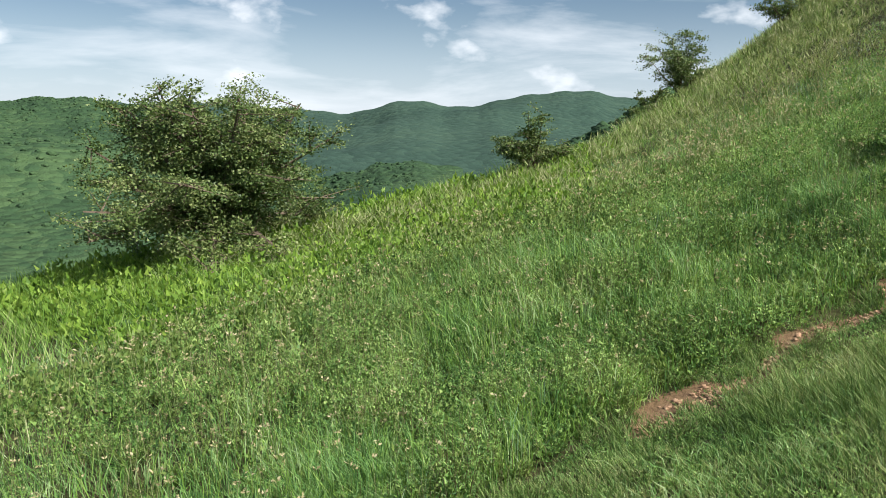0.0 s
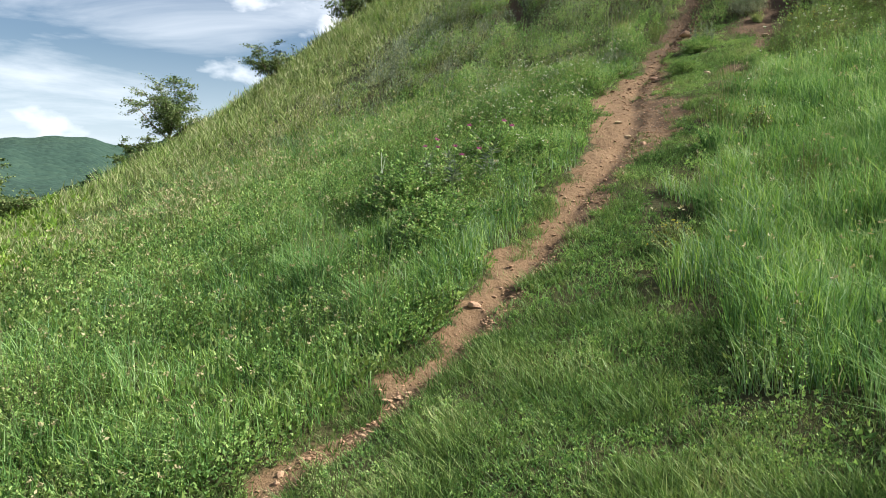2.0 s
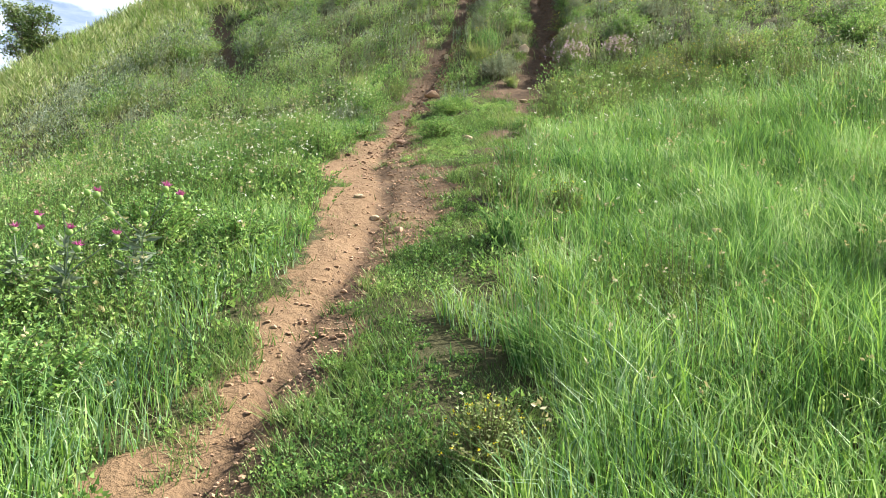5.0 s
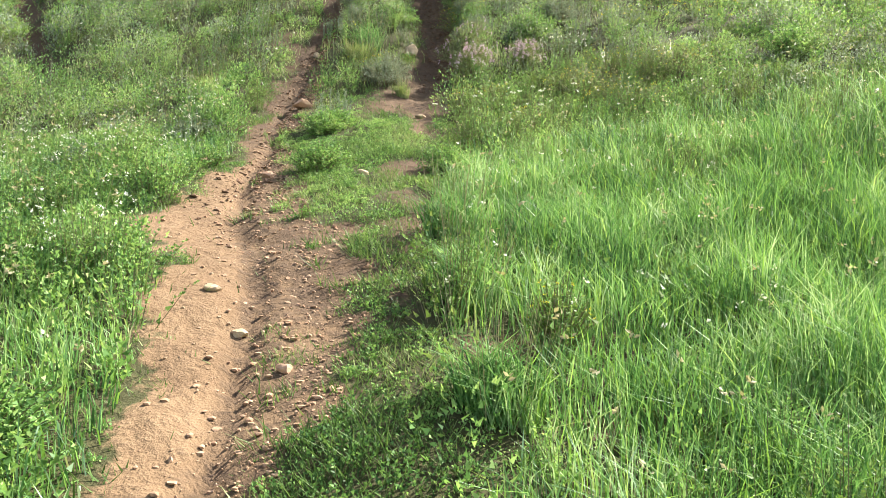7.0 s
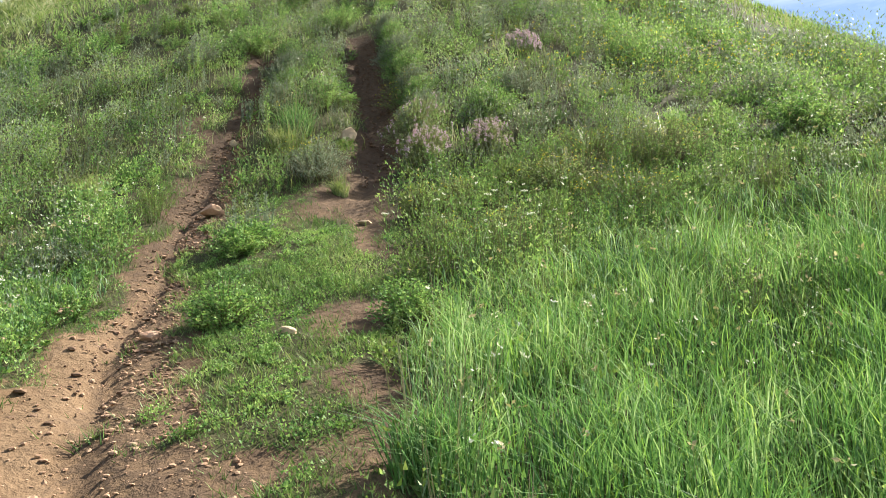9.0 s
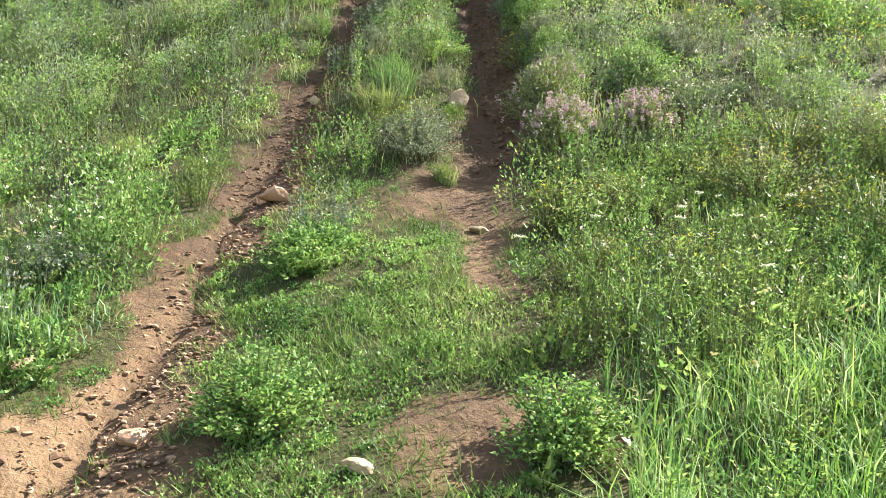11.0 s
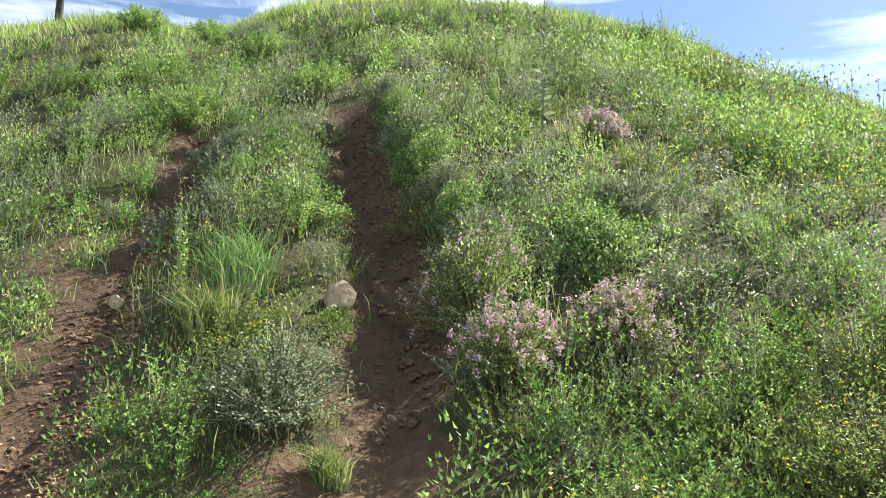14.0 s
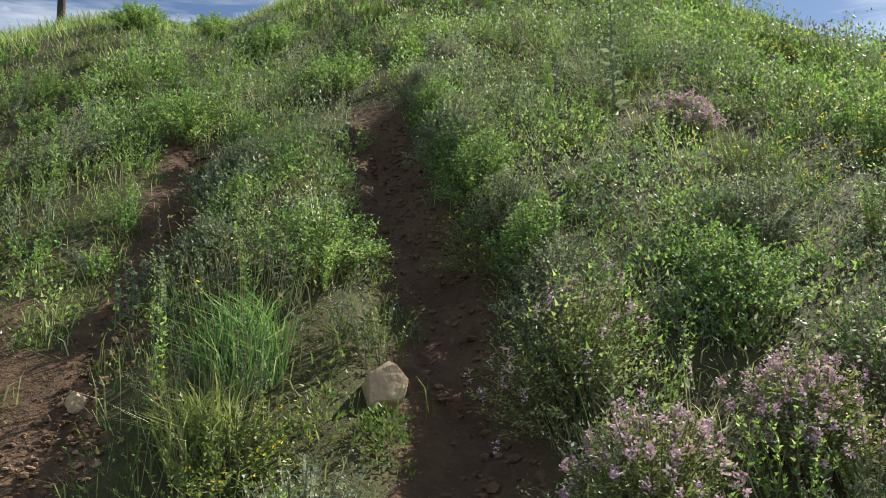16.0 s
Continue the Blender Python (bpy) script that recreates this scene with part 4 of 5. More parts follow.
cover("hill_tussocks", "olive grass tussocks on the steep side of the hill", M_OLIVE, 116, 1700, (-15, -1.5, 5, 33), lambda x, y: (0.15 + N_MID(x, y)) * np.clip((y - 3) / 5, 0, 1), 0.26, 0.085, 40, 0.1, 1.0, "grass")
cover("bracken_belt", "bright yellow green bracken along the meadow edge", M_BRACKEN, 108, 1500, (-19, -3, 1, 19), on_belt, 0.2, 0.055, 30, 0.45, 1.1)


def stand(name, label, material, seed, count, box, dens, tall, spread, stems, per, leaf, slim=0.4, category="herbs", stem=None):
    """Leafy clumps past counting: stems bowing outwards from each root, set with leaves that shrink towards the tip."""
    g = np.random.default_rng(seed)
    x0, x1, y0, y1 = box
    x, y = g.uniform(x0, x1, count * 6), g.uniform(y0, y1, count * 6)
    ok = (g.random(len(x)) < dens(x, y)) & (bare(x, y) < 0.2)
    x, y = x[ok][:count], y[ok][:count]
    n = len(x)
    grow = np.clip(lane(x, y) / 4.5, 1, 3)[:, None]
    T, R = (tall * g.uniform(0.6, 1.2, n) * (0.3 + 1.4 * N_CLUMP(x, y)))[:, None], (spread * g.uniform(0.6, 1.35, n))[:, None] * grow ** 0.3
    a, q = g.uniform(0, 2 * np.pi, (n, stems)), np.sqrt(g.random((n, stems)))
    rx, ry = x[:, None] + np.cos(a) * q * R * 0.4, y[:, None] + np.sin(a) * q * R * 0.4
    h = T * (1 - 0.4 * q * q) * g.uniform(0.65, 1.12, (n, stems))
    dx, dy = np.cos(a) * q * R * 0.7, np.sin(a) * q * R * 0.7
    root = np.stack([rx, ry, height(rx, ry)], 2)
    reach = np.stack([dx, dy, h], 2)
    r_, t_ = root.reshape(-1, 3), reach.reshape(-1, 3)
    thick = np.repeat(0.0022 * grow[:, 0], stems)
    rod = rods(r_, r_ + t_ * np.array([0.8, 0.8, 0.92]), thick, thick * 0.5)
    u = (g.uniform(0.06, 1.0, (len(r_), per)) ** 0.8)[:, :, None]
    bow = np.concatenate([u ** 1.6, u ** 1.6, u], 2)
    p = (r_[:, None] + t_[:, None] * bow).reshape(-1, 3)
    out = np.repeat(np.stack([np.cos(a), np.sin(a)], 2).reshape(-1, 2), per, 0)
    spin = g.uniform(0, 2 * np.pi, len(p))
    dirs = np.stack([np.cos(spin) + out[:, 0] * 0.5, np.sin(spin) + out[:, 1] * 0.5, np.full(len(p), 0.45)], 1)
    size = leaf * np.repeat(np.repeat(grow[:, 0] ** 0.8, stems), per) * (1.25 - 0.65 * u.ravel())
    tagged(sheet(name + "_stems", rod[0], rod[1], stem or M_STEM, False), "thin stems of " + label, category, kind="stuff")
    return tagged(sheet(name, *leaves(p, size, g, 0.0, slim, dirs, True), material, False), label, category, kind="stuff")


def stand_upper(shift, low=0.3):
    def dens(x, y):
        t, u = zone(x, y)
        return (1 - t) * u * np.clip((N_MID(x + shift, y + shift) - low) * 4, 0.03, 1)
    return dens


def stand_left(x, y):
    a = trail(y)[0]
    return (x < a - 0.12) * np.clip(1.5 - (a - x) / 3, 0.15, 1) * np.clip((N_MID(x + 40, y) - 0.25) * 3, 0.05, 1) * (1 - zone(x, y)[1])


def stand_right(x, y):
    t, u = zone(x, y)
    return (x > turf_edge(y) + 0.1) * (1 - u) * np.clip((N_MID(x, y + 50) + 0.5 * N_BIG(x, y) - 0.62) * 4, 0.03, 1)


def stand_turf(x, y):
    t, u = zone(x, y)
    return t * np.clip((N_SMALL(x + 60, y) - 0.4) * 4, 0, 1)


UPPER = (-5, 11, 11.5, 23)
stand("leafy_herbs", "bushy fresh green herbs crowding the upper slope", M_HERB, 401, 360, UPPER, stand_upper(3), 0.36, 0.24, 15, 32, 0.026, 0.42)
stand("leafy_herbs", "grey green aromatic herbs on the upper slope", M_SAGE, 402, 300, UPPER, stand_upper(11), 0.34, 0.22, 16, 35, 0.022, 0.34)
stand("leafy_herbs", "yellowish green herbs on the upper slope", M_YLEAF, 403, 300, UPPER, stand_upper(23), 0.32, 0.26, 15, 32, 0.023, 0.4)
stand("tall_herbs", "upright grey green wormwood stems on the slope", M_SAGE, 404, 170, UPPER, stand_upper(31), 0.55, 0.12, 5, 58, 0.026, 0.3)
stand("tall_herbs", "upright dark green leafy stems on the slope", M_HERB, 405, 200, UPPER, stand_upper(37), 0.5, 0.14, 6, 48, 0.032, 0.35)
stand("trailside_herbs", "leafy dark green herbs thick beside the trail", M_HERB, 406, 650, (-5, 1.5, 1, 14), stand_left, 0.36, 0.22, 11, 27, 0.030, 0.5)
stand("trailside_herbs", "yellow green leafy herbs beside the trail", M_YLEAF, 407, 320, (-6, 1.5, -1, 14), stand_left, 0.3, 0.2, 11, 26, 0.027, 0.42)
stand("meadow_leaf_herbs", "leafy herbs standing in the tall grass", M_YLEAF, 408, 420, (0.8, 8, -1, 14), stand_right, 0.42, 0.18, 9, 32, 0.026, 0.36)
stand("meadow_leaf_herbs", "dark leafy herbs standing in the tall grass", M_HERB, 409, 300, (0.8, 8, -1, 14), stand_right, 0.36, 0.18, 9, 32, 0.027, 0.42)
stand("meadow_leaf_herbs", "green leafy herbs of the lower meadow", M_HERB, 410, 520, (-8, -0.8, -2, 8), lambda x, y: (1 - zone(x, y)[0]) * (x < trail(y)[0] - 0.1) * np.clip((N_MID(x + 70, y) - 0.35) * 4, 0.03, 1), 0.34, 0.2, 10, 24, 0.032, 0.42)
BAND = (1.7, 6.5, 9.8, 13.8)
stand("meadow_leaf_herbs", "soft green herbs where the tall grass ends", M_HERB, 413, 260, BAND, lambda x, y: (x > turf_edge(y) + 0.15) * (0.3 + 0.7 * N_MID(x + 80, y)), 0.34, 0.2, 11, 24, 0.026, 0.4)
stand("meadow_leaf_herbs", "yellow green feathery herbs where the tall grass ends", M_YLEAF, 414, 240, BAND, lambda x, y: (x > turf_edge(y) + 0.1) * (0.3 + 0.7 * N_MID(x, y + 80)), 0.34, 0.2, 11, 24, 0.025, 0.3)
stand("turf_tufts", "low tufts of leafy turf beside the trail", M_HERB, 411, 700, (-2.5, 3.5, -3, 14), stand_turf, 0.08, 0.1, 7, 16, 0.018, 0.5)
stand("turf_tufts", "low tufts of yellowish turf beside the trail", M_TURF, 412, 700, (-2.5, 3.5, -3, 14), lambda x, y: stand_turf(x + 2, y), 0.1, 0.1, 10, 6, 0.045, 0.14)


def stalks(name, label, seed, count, box, dens, tall, heads, head_size, stem_mat, stuff_cat, thick=0.0016):
    """Thin upright stalks with a small head at the top."""
    g = np.random.default_rng(seed)
    x0, x1, y0, y1 = box
    x, y = g.uniform(x0, x1, count * 4), g.uniform(y0, y1, count * 4)
    ok = (g.random(len(x)) < dens(x, y)) & (bare(x, y) < 0.2)
    x, y = x[ok][:count], y[ok][:count]
    n = len(x)
    grow = np.clip(lane(x, y) / 4.0, 1, 5) ** 0.7
    b = np.stack([x, y, height(x, y)], 1)
    h = tall * g.uniform(0.6, 1.2, n)
    t = b + np.stack([g.normal(0, 0.12, n) * h, g.normal(0, 0.12, n) * h, h], 1)
    one = tagged(sheet(name + "_stalks", *rods(b, t, thick * grow, thick * 0.6 * grow), stem_mat, False), label + ", their stalks", stuff_cat, kind="stuff")
    k = 5
    q = np.repeat(t, k, 0) + g.normal(0, 1, (n * k, 3)) * (head_size * np.repeat(grow, k) * 0.35)[:, None]
    v, f = leaves(q, head_size * np.repeat(grow, k), g, -0.4, 0.55)
    return tagged(sheet(name, v, f, heads, False), label, stuff_cat, kind="stuff")


def on_meadow(x, y):
    t, u = zone(x, y)
    return (1 - t) * (1 - 0.9 * u) * (0.2 + 0.8 * N_BIG(x + 2, y + 2))


stalks("seed_heads", "pale seed heads of tall grass", 111, 3600, (-8, 8, -2, 17), on_meadow, 0.5, M_STRAW, 0.022, M_OLIVE, "grass")
stalks("yellow_flowers", "small yellow flowers scattered on the slope", 112, 650, (1.5, 10, 9, 19), lambda x, y: (1 - zone(x, y)[0]) * np.clip((N_BIG(x, y + 3) - 0.48) * 4, 0, 1), 0.33, M_YELLOW, 0.016, M_HERB, "flowers")
stalks("white_flowers", "small white umbels scattered on the slope", 113, 420, (-3, 8, 7, 19), lambda x, y: (1 - zone(x, y)[0]) * np.clip((N_MID(x + 7, y + 3) - 0.4) * 3, 0, 1), 0.34, M_WHITE, 0.018, M_HERB, "flowers")
stalks("white_flowers", "drift of small white flowers beside the trail", 114, 330, (-2.0, 0.1, 8.5, 13.6), lambda x, y: (x < trail(y)[0] - 0.15) * np.clip((N_MID(x, y) - 0.25) * 2, 0, 1), 0.36, M_WHITE, 0.015, M_HERB, "flowers")

# ---- single plants, up the trail ----
PINK = "pink flowering shrubs"
shrub("flowering_shrub", 3.17, 14.2, "low lilac pink flowering shrub beside the rut", 0.28, 0.42, M_OLIVE, 121, 150, 0.02, 30, M_PINK, 0.015, 0.56, 6, group=PINK, spike=0.03)
shrub("flowering_shrub", 3.9, 14.25, "pale pink flowering shrub among grass", 0.28, 0.36, M_OLIVE, 122, 150, 0.02, 30, M_PINK, 0.015, 0.56, 6, group=PINK, spike=0.03)
shrub("flowering_shrub", 3.3, 14.9, "rounded brownish shrub with faded lilac flowers", 0.42, 0.48, M_OLIVE, 123, 190, 0.02, 32, M_PINK, 0.013, 0.22, 5, group=PINK, spike=0.04)
shrub("flowering_shrub", 5.7, 17.0, "bright pink flowering cushion on the upper slope", 0.27, 0.3, M_SAGE, 124, 90, 0.03, 10, M_PINK, 0.02, 0.85, 6, group=PINK, spike=0.05)
shrub("flowering_shrub", 7.8, 16.4, "dull lilac shrub on the upper slope", 0.5, 0.36, M_SAGE, 125, 90, 0.034, 12, M_PINK, 0.016, 0.4, 5, group=PINK, spike=0.05)
shrub("flowering_shrub", 8.8, 16.2, "dull pink shrub on the upper slope", 0.5, 0.36, M_SAGE, 126, 90, 0.034, 12, M_PINK, 0.016, 0.45, 5, group=PINK, spike=0.05)
shrub("flowering_shrub", 4.45, 14.35, "thin shrub with greyish white flower heads", 0.34, 0.4, M_SAGE, 127, 50, 0.03, 14, M_WHITE, 0.018, 0.5, 4, group=PINK)
YEL = "yellow flowering herbs"
for k, (px, py, r, h, share, what) in enumerate((
        (2.72, 13.0, 0.26, 0.3, 0.35, "bright yellow green spurge at the turf edge"), (3.05, 12.05, 0.28, 0.3, 0.6, "yellow flowering herb in tall grass"),
        (3.57, 16.2, 0.42, 0.36, 0.55, "yellowish herb cushion beside the rut"), (4.1, 12.9, 0.5, 0.4, 0.6, "wide patch of yellow bedstraw"),
        (4.65, 13.45, 0.5, 0.4, 0.6, "wide patch of yellow bedstraw"), (2.7, 12.3, 0.2, 0.25, 0.5, "small yellow herb at the turf edge"),
        (4.3, 12.2, 0.5, 0.38, 0.55, "wide patch of yellow bedstraw"), (5.4, 13.2, 0.55, 0.4, 0.5, "wide patch of yellow bedstraw"),
        (1.58, 7.75, 0.16, 0.36, 0.3, "upright yellow green herb in the meadow"), (0.72, 5.2, 0.2, 0.24, 0.4, "small yellow flowering herb at the turf edge"),
        (3.3, 6.25, 0.35, 0.4, 0.3, "yellow green bushy herb in the meadow"), (3.05, 15.95 - 2.9, 0.24, 0.3, 0.4, "bright spurge near the rut"),
        (2.0, 15.05, 0.28, 0.22, 0.5, "low yellow flowering herb between the ruts"))):
    shrub("yellow_herb", px, py, what, r, h, (M_YLEAF, M_OLIVE)[k % 2], 140 + k, int(50 + 180 * r), 0.02, 20, M_YELLOW, 0.009, share, 6, group=YEL, category="herb")
GREEN = "bushy green herbs"
RIM = [(float(gully(v)[1]) + 0.2, v, 0.24, 0.42, (M_SAGE, M_HERB)[k % 2], 0.03, "leafy herb overhanging the rut") for k, v in enumerate((15.1, 15.75, 16.15, 17.1, 17.5, 17.95, 18.4))]
RIM += [(float(trail(v)[1]) + 0.18, v, 0.2, 0.34, (M_SAGE, M_HERB)[k % 2], 0.03, "leafy herb at the head of the trail rut") for k, v in enumerate((16.6, 17.1, 17.7, 18.3))]
for k, (px, py, r, h, leaf, size, what) in enumerate(RIM + [
        (0.98, 11.3, 0.26, 0.26, M_HERB, 0.035, "dark green leafy tuft beside the trail"), (2.6, 16.3, 0.42, 0.4, M_HERB, 0.035, "rounded green bush on the bank between the ruts"),
        (2.1, 14.4, 0.4, 0.36, M_SAGE, 0.03, "grey green bushy herb between the ruts"),
        (1.22, 12.8, 0.28, 0.24, M_HERB, 0.04, "dark leafy herb at the foot of grey spikes"), (6.84, 12.9, 0.42, 0.42, M_HERB, 0.045, "dark green bush in the meadow"), (4.0, 7.5, 0.4, 0.4, M_HERB, 0.045, "dark bushy herb on the meadow edge"),
        (-1.75, 6.6, 0.5, 0.5, M_HERB, 0.055, "broad leaved dark green herb clump"), (-1.2, 5.7, 0.42, 0.42, M_HERB, 0.055, "broad leaved dark green herb clump"),
        (-1.1, 7.6, 0.4, 0.45, M_HERB, 0.05, "leafy green herb clump by the trail"), (-0.55, 7.4, 0.28, 0.3, M_HERB, 0.045, "leafy green herb overhanging the trail"),
        (1.95, 10.9, 0.26, 0.24, M_HERB, 0.035, "dark leafy tuft at the meadow edge"), (3.8, 17.2, 0.4, 0.42, M_SAGE, 0.034, "grey green bush on the rut bank"),
        (3.55, 15.4, 0.34, 0.36, M_SAGE, 0.03, "grey green herb on the rut bank"), (3.75, 16.2 + 0.5, 0.34, 0.4, M_HERB, 0.034, "green herb overhanging the rut"),
        (2.25, 17.6, 0.4, 0.35, M_SAGE, 0.034, "grey green herb between the ruts"), (2.0, 18.9, 0.45, 0.45, M_HERB, 0.04, "dark bush at the head of the rut"),
        (1.1, 18.6, 0.4, 0.4, M_SAGE, 0.036, "grey bush near the head of the rut"), (3.4, 19.2, 0.45, 0.45, M_HERB, 0.04, "dark bush above the rut"),
        (-0.1, 13.0, 0.34, 0.25, M_SAGE, 0.034, "low bluish herb beside the trail"), (-0.9, 12.2, 0.36, 0.25, M_SAGE, 0.036, "low bluish herb beside the trail"),
        (4.3, 15.0, 0.35, 0.42, M_HERB, 0.036, "tall leafy herb on the slope"), (4.9, 15.5, 0.35, 0.4, M_SAGE, 0.034, "tall grey green herb on the slope"),
        (1.6, 24.2, 0.5, 0.42, M_HERB, 0.05, "dark rounded bush on the hill crest"), (2.75, 24.0, 0.45, 0.42, M_HERB, 0.05, "dark bush beside the notch in the crest"),
        (3.15, 21.6, 0.45, 0.55, M_HERB, 0.05, "dark bush on the bank above the rut"), (3.3, 23.4, 0.45, 0.5, M_SAGE, 0.05, "grey bush on the bank above the rut")]):
    shrub("bushy_herb", px, py, what, r, h, leaf, 170 + k, int(60 + 210 * r), size * 0.58, 40, group=GREEN, category="herb", slim=0.5)


def tussock(x, y, label, radius, tall, seed, material, count=420, width=0.007):
    """A tussock of long grass: blades fanning out of one root."""
    g = np.random.default_rng(seed)
    ob = thing("grass_tussock", x, y, label, "grass tussock", "grass tussocks")
    a, q = g.uniform(0, 2 * np.pi, count), np.sqrt(g.random(count))
    bx, by = np.cos(a) * q * radius * 0.5, np.sin(a) * q * radius * 0.5
    z = height(x + bx, y + by) - height(x, y)
    h = tall * g.uniform(0.5, 1.1, count)
    part("blade_mass", join([blades(bx, by, h, width * g.uniform(0.6, 1.3, count), np.clip(0.25 + 0.5 * q + g.normal(0, 0.1, count), 0.05, 1), g, True, z)]), material, ob, kind="stuff")
    k = max(6, count // 14)
    b = np.stack([bx[:k], by[:k], z[:k]], 1)
    t = b + np.stack([bx[:k] * 0.8, by[:k] * 0.8, h[:k] * 1.3 + 0.05], 1)
    part("seed_stalk_mass", rods(b, t, 0.0018, 0.001), M_STRAW, ob, "thin pale seed stalks", kind="stuff")
    return ob


for k, (px, py, r, h, mat, what) in enumerate((
        (2.1, 15.6, 0.36, 0.42, M_MEADOW, "tall green grass clump between the ruts"), (1.9, 15.2, 0.26, 0.32, M_OLIVE, "tall grass clump between the ruts"),
        (2.25, 13.95, 0.14, 0.18, M_OLIVE, "small grass clump at the rut edge"), (1.2, 7.4, 0.3, 0.34, M_MEADOW, "arching pale grass at the meadow edge"),
        (1.55, 9.3, 0.34, 0.36, M_MEADOW, "arching pale grass at the meadow edge"), (1.4, 8.4, 0.32, 0.36, M_MEADOW, "arching pale grass at the meadow edge"),
        (1.05, 5.9, 0.26, 0.34, M_MEADOW, "long grass at the turf edge"), (-1.3, 4.3, 0.3, 0.45, M_MEADOW, "seeding grass clump by the trail"),
        (-1.9, 4.9, 0.3, 0.5, M_MEADOW, "seeding grass clump by the trail"), (0.0, 15.0, 0.3, 0.3, M_OLIVE, "dry grass clump on the slope"),
        (3.4, 14.9, 0.2, 0.3, M_MEADOW, "grass clump by the flowering shrub"), (-0.45, 9.0, 0.2, 0.22, M_MEADOW, "grass clump on the trail edge"))):
    tussock(px, py, what, r, h, 210 + k, mat, int(260 + 600 * r))


def spiky_herb(x, y, label, radius, tall, seed, count=16):
    """Upright grey spikes set with small bracts, over a rosette of leaves."""
    g = np.random.default_rng(seed)
    ob = thing("spiked_herb", x, y, label, "herb", "spiked herbs")
    a, q = g.uniform(0, 2 * np.pi, count), np.sqrt(g.random(count))
    b = np.stack([np.cos(a) * q * radius, np.sin(a) * q * radius, np.zeros(count)], 1)
    b[:, 2] = height(x + b[:, 0], y + b[:, 1]) - height(x, y)
    h = tall * g.uniform(0.6, 1.15, count)
    t = b + np.stack([g.normal(0, 0.025, count), g.normal(0, 0.025, count), h], 1)
    part("stem_mass", rods(b, t, 0.003, 0.0015), M_SAGE, ob, kind="stuff")
    u = g.uniform(0.35, 1, (count, 34, 1))
    p = (b[:, None] + (t - b)[:, None] * u).reshape(-1, 3)
    part("spike_mass", leaves(p, 0.022 * np.ones(len(p)), g, -0.4, 0.5), M_SAGE, ob, "grey green flower spikes", kind="stuff")
    p = np.repeat(b, 14, 0) + np.abs(g.normal(0, 0.05, (count * 14, 3)))
    part("foliage", leaves(p, 0.05 * np.ones(len(p)), g, 0.1, 0.45), M_HERB, ob)
    return ob


spiky_herb(1.32, 13.1, "clump of grey green flower spikes beside the trail", 0.2, 0.34, 231, 26)
spiky_herb(1.75, 16.5, "grey green flower spikes beside the rut", 0.25, 0.28, 232, 18)
spiky_herb(0.75, 16.0, "tall grey spikes on the open slope", 0.3, 0.4, 233, 14)
spiky_herb(0.5, 17.0, "tall grey spikes on the open slope", 0.3, 0.4, 234, 14)
spiky_herb(1.0, 17.4, "tall grey spikes on the open slope", 0.3, 0.42, 235, 14)
spiky_herb(4.2, 15.9, "tall grey spikes among the herbs", 0.3, 0.42, 236, 12)
spiky_herb(4.75, 14.6, "tall grey spikes among the herbs", 0.25, 0.45, 237, 10)
spiky_herb(5.3, 15.3, "tall grey spikes among the herbs", 0.3, 0.45, 238, 12)


def thistle(x, y, label, tall, seed, heads=3, in_bloom=True):
    """A thistle: branched stem, spiny drooping leaves, round buds with a magenta brush."""
    g = np.random.default_rng(seed)
    ob = thing("thistle", x, y, label, "thistle", "thistles by the trail")
    root, fork = np.zeros((1, 3)), np.array([[g.normal(0, 0.04), g.normal(0, 0.04), tall * 0.6]])
    ends = fork + np.stack([g.normal(0, 0.11, heads), g.normal(0, 0.11, heads), tall * 0.4 * g.uniform(0.5, 1.1, heads)], 1)
    part("stem", join([rods(root, fork, 0.006, 0.004), rods(np.repeat(fork, heads, 0), ends, 0.004, 0.0025)]), M_SAGE, ob)
    u = g.uniform(0.05, 1, (46, 1))
    part("foliage", leaves(fork * u, 0.11 * np.ones(46), g, 0.3, 0.28), M_SAGE, ob, "narrow spiny leaves")
    bv, bf = ball(1)
    for e in ends:
        bud = part("flower_head", (bv * 0.02 + e, [bf]), M_HERB, ob, "round spiny bud", True)
        if not in_bloom:
            continue
        tuft = e + np.array([0, 0, 0.012]) + np.abs(g.normal(0, 0.004, (34, 3)))
        part("floret_brush", leaves(tuft, 0.034 * np.ones(34), g, -1.6, 0.16), M_MAGENTA, bud, "magenta brush of florets")
    return ob


for k, (px, py, h) in enumerate(((-0.92, 6.75, 0.68), (-1.56, 6.8, 0.66), (-1.27, 6.62, 0.55), (-1.82, 6.78, 0.56), (-1.05, 6.95, 0.5), (-2.1, 6.9, 0.6), (-1.45, 7.1, 0.62))):
    thistle(px, py, "tall thistle with magenta flower heads in the herbs" if k < 3 else "branching thistle with closed buds in the herbs", h, 251 + k, 3, k < 3)


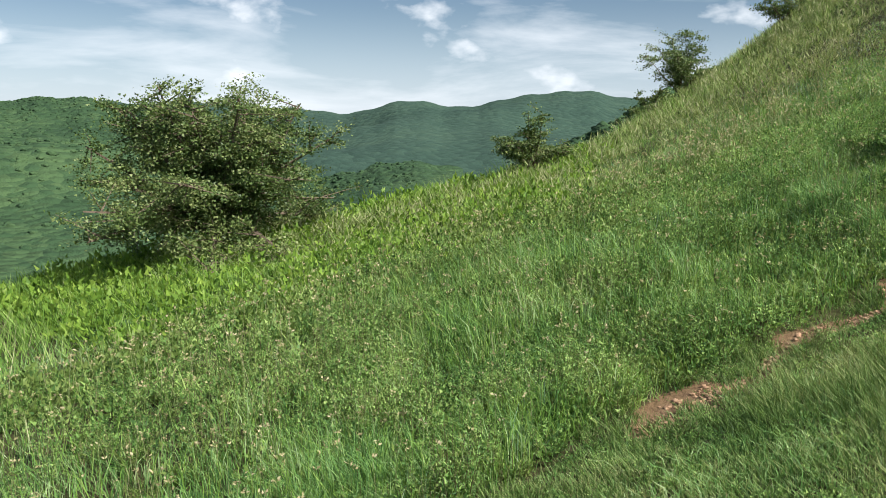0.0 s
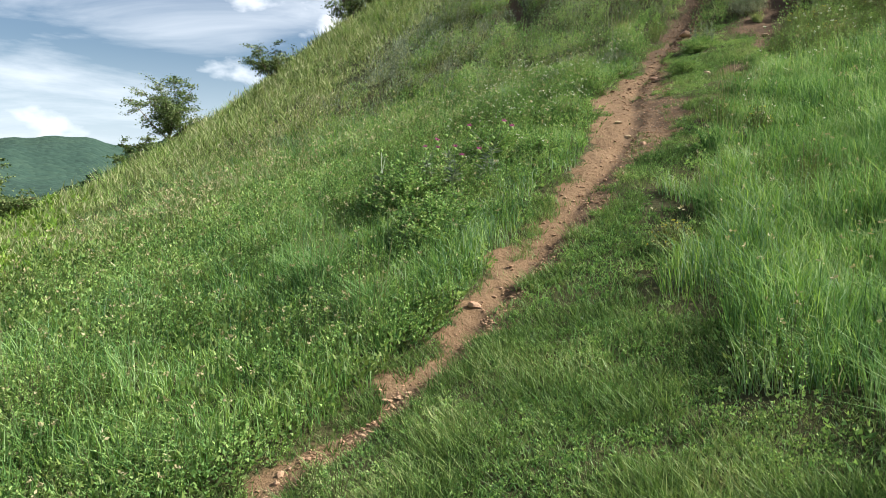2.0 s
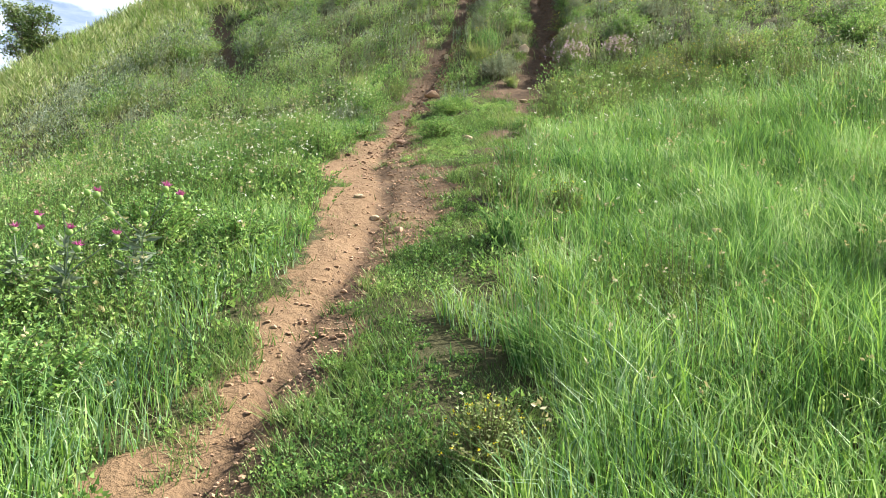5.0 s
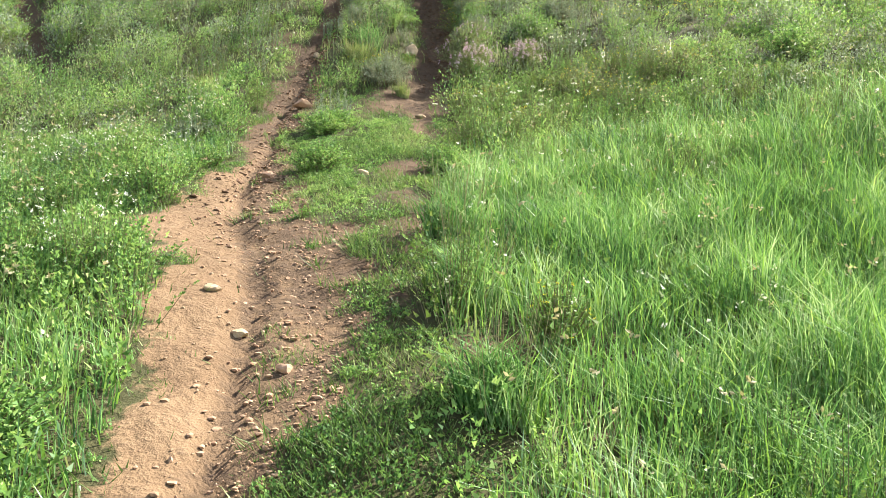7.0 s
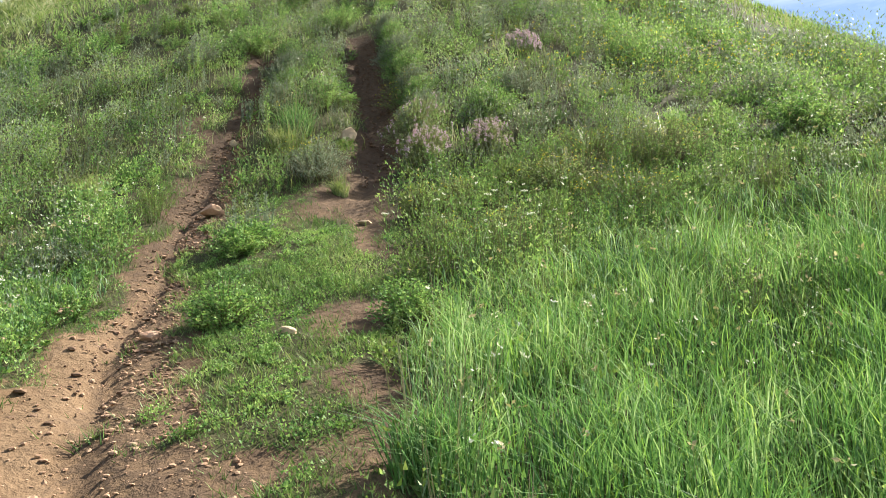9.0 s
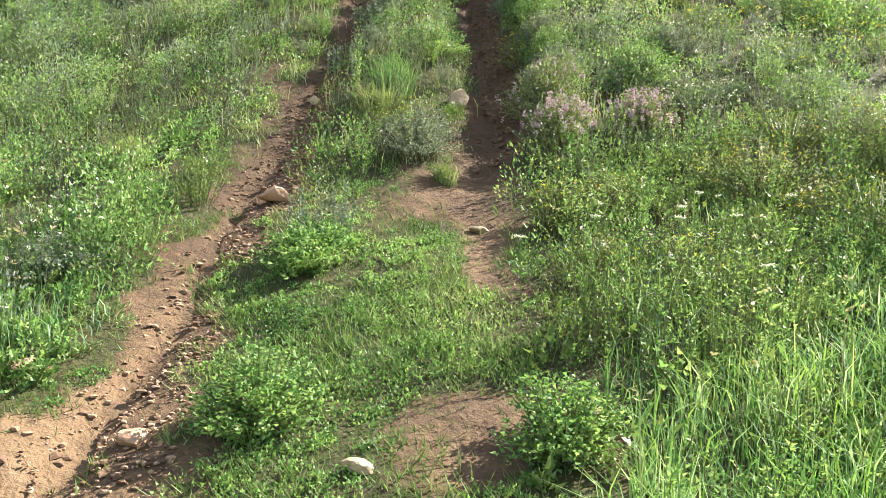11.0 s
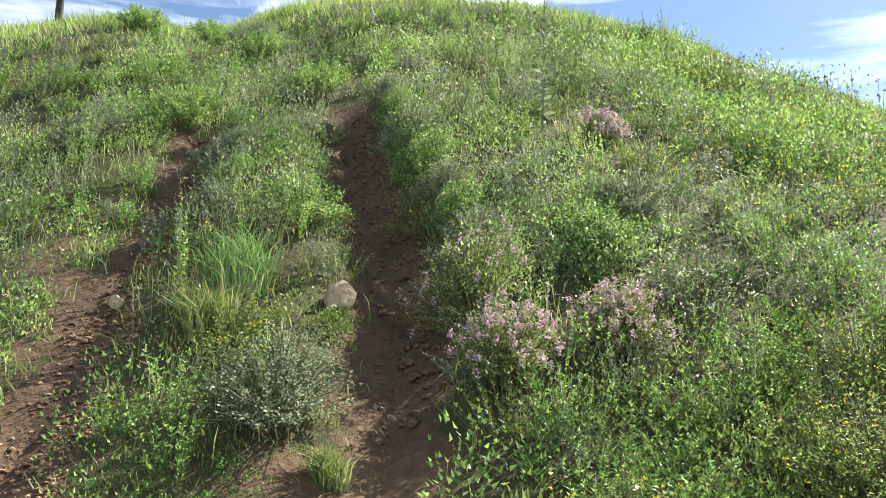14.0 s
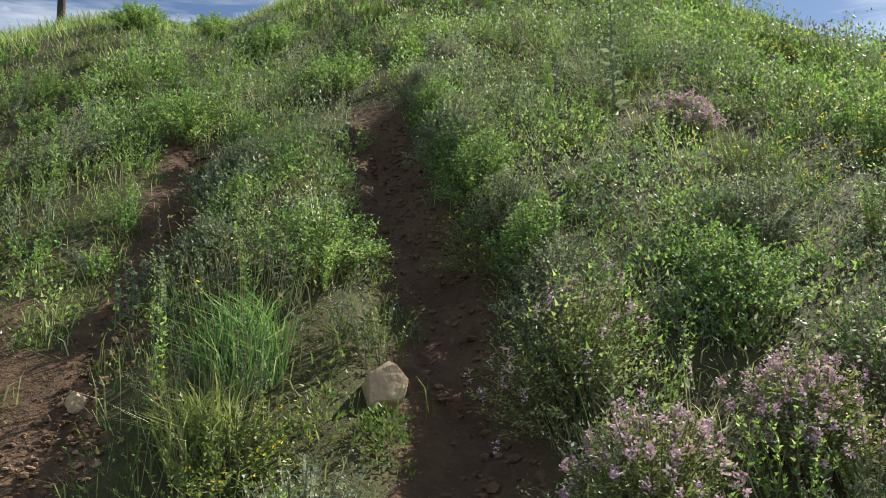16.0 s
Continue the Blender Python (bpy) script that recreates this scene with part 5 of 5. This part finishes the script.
def mullein(x, y, label, tall, seed):
    """A tall candelabra of a plant, seen against the sky."""
    g = np.random.default_rng(seed)
    ob = thing("tall_mullein", x, y, label, "tall plant")
    top = np.array([[0.06, 0.0, tall]])
    arms = np.array([[0.06 * u, 0, tall * u] for u in np.linspace(0.5, 0.96, 11)])
    ends = arms + np.stack([g.normal(0, 0.1, 11), g.normal(0, 0.1, 11), g.uniform(0.1, 0.2, 11)], 1)
    part("stem", join([rods(np.zeros((1, 3)), top, 0.012, 0.005), rods(arms, ends, 0.003, 0.0015)]), M_SAGE, ob)
    u = np.linspace(0.03, 0.95, 70)[:, None]
    part("foliage", leaves(top * u, 0.13 * (1.1 - u[:, 0]), g, 0.1, 0.35), M_SAGE, ob)
    p = np.concatenate([ends, top]) - np.array([0, 0, 0.03])
    part("bud_mass", puffs(p, 0.034, g, 14), M_SAGE, ob, "clustered buds", kind="stuff")
    return ob


mullein(5.06, 17.05, "tall branched mullein standing on the slope", 1.68, 271)
for k in range(9):
    g = np.random.default_rng(280 + k)
    px, py = 8.5 + 0.28 * k + g.uniform(-0.1, 0.1), 17.9 + g.uniform(-0.3, 0.5)
    ob = thing("dry_stalk", px, py, "dark dry seed stalk on the skyline", "dry plant", "dry stalks on the skyline")
    n = 5
    e = np.stack([g.normal(0, 0.1, n), g.normal(0, 0.1, n), g.uniform(0.45, 0.8, n)], 1)
    part("stem", rods(np.zeros((n, 3)), e, 0.004, 0.0025), M_STEM, ob)
    part("seed_head_mass", puffs(e, 0.03, g, 8), M_STEM, ob, "dark round seed heads", kind="stuff")


def umbel(x, y, label, tall, seed):
    """A white umbel: thin stem, spreading rays, and a flat plate of tiny flowers."""
    g = np.random.default_rng(seed)
    ob = thing("white_umbel", x, y, label, "flower", "white umbels in the meadow")
    top = np.array([[g.normal(0, 0.04), g.normal(0, 0.04), tall]])
    a = np.linspace(0, 2 * np.pi, 13)[:-1] + g.uniform(0, 0.3, 12)
    ends = top + np.stack([np.cos(a) * 0.02, np.sin(a) * 0.02, 0.018 + g.uniform(0, 0.006, 12)], 1)
    part("stem", join([rods(np.zeros((1, 3)), top, 0.0028, 0.0018), rods(np.repeat(top, 12, 0), ends, 0.001, 0.0008)]), M_HERB, ob)
    part("foliage", leaves(top * g.uniform(0.1, 0.7, (14, 1)), 0.06 * np.ones(14), g, 0.1, 0.25), M_HERB, ob)
    part("flower_plate", puffs(np.concatenate([ends, top + np.array([[0, 0, 0.022]])]), 0.008, g, 6), M_WHITE, ob, "flat white flower plate", kind="stuff")
    return ob


for k, (px, py, h) in enumerate(((2.5, 12.05, 0.42), (2.9, 11.15, 0.46), (2.8, 11.7, 0.5), (3.2, 12.2, 0.45), (3.15, 11.6, 0.5), (2.15, 11.95, 0.36), (2.95, 12.05, 0.44), (3.5, 11.9, 0.46))):
    umbel(px, py, "white flowering umbel standing in green herbs", h, 320 + k)

# ---- the pole on the hilltop ----
bm = bmesh.new()
bmesh.ops.create_cone(bm, cap_ends=True, segments=14, radius1=0.13, radius2=0.1, depth=7.0)
bmesh.ops.bevel(bm, geom=[e for e in bm.edges if abs(e.verts[0].co.z - e.verts[1].co.z) < 0.01], offset=0.012, segments=2)
me = bpy.data.meshes.new("pole")
bm.to_mesh(me)
bm.free()
me.materials.append(M_POLE)
pole = new("pole", me)
pole.location = (-0.6, 37.6, float(height(-0.6, 37.6)) + 2.9)
tagged(pole, "dark weathered wooden utility pole on the hilltop", "pole")
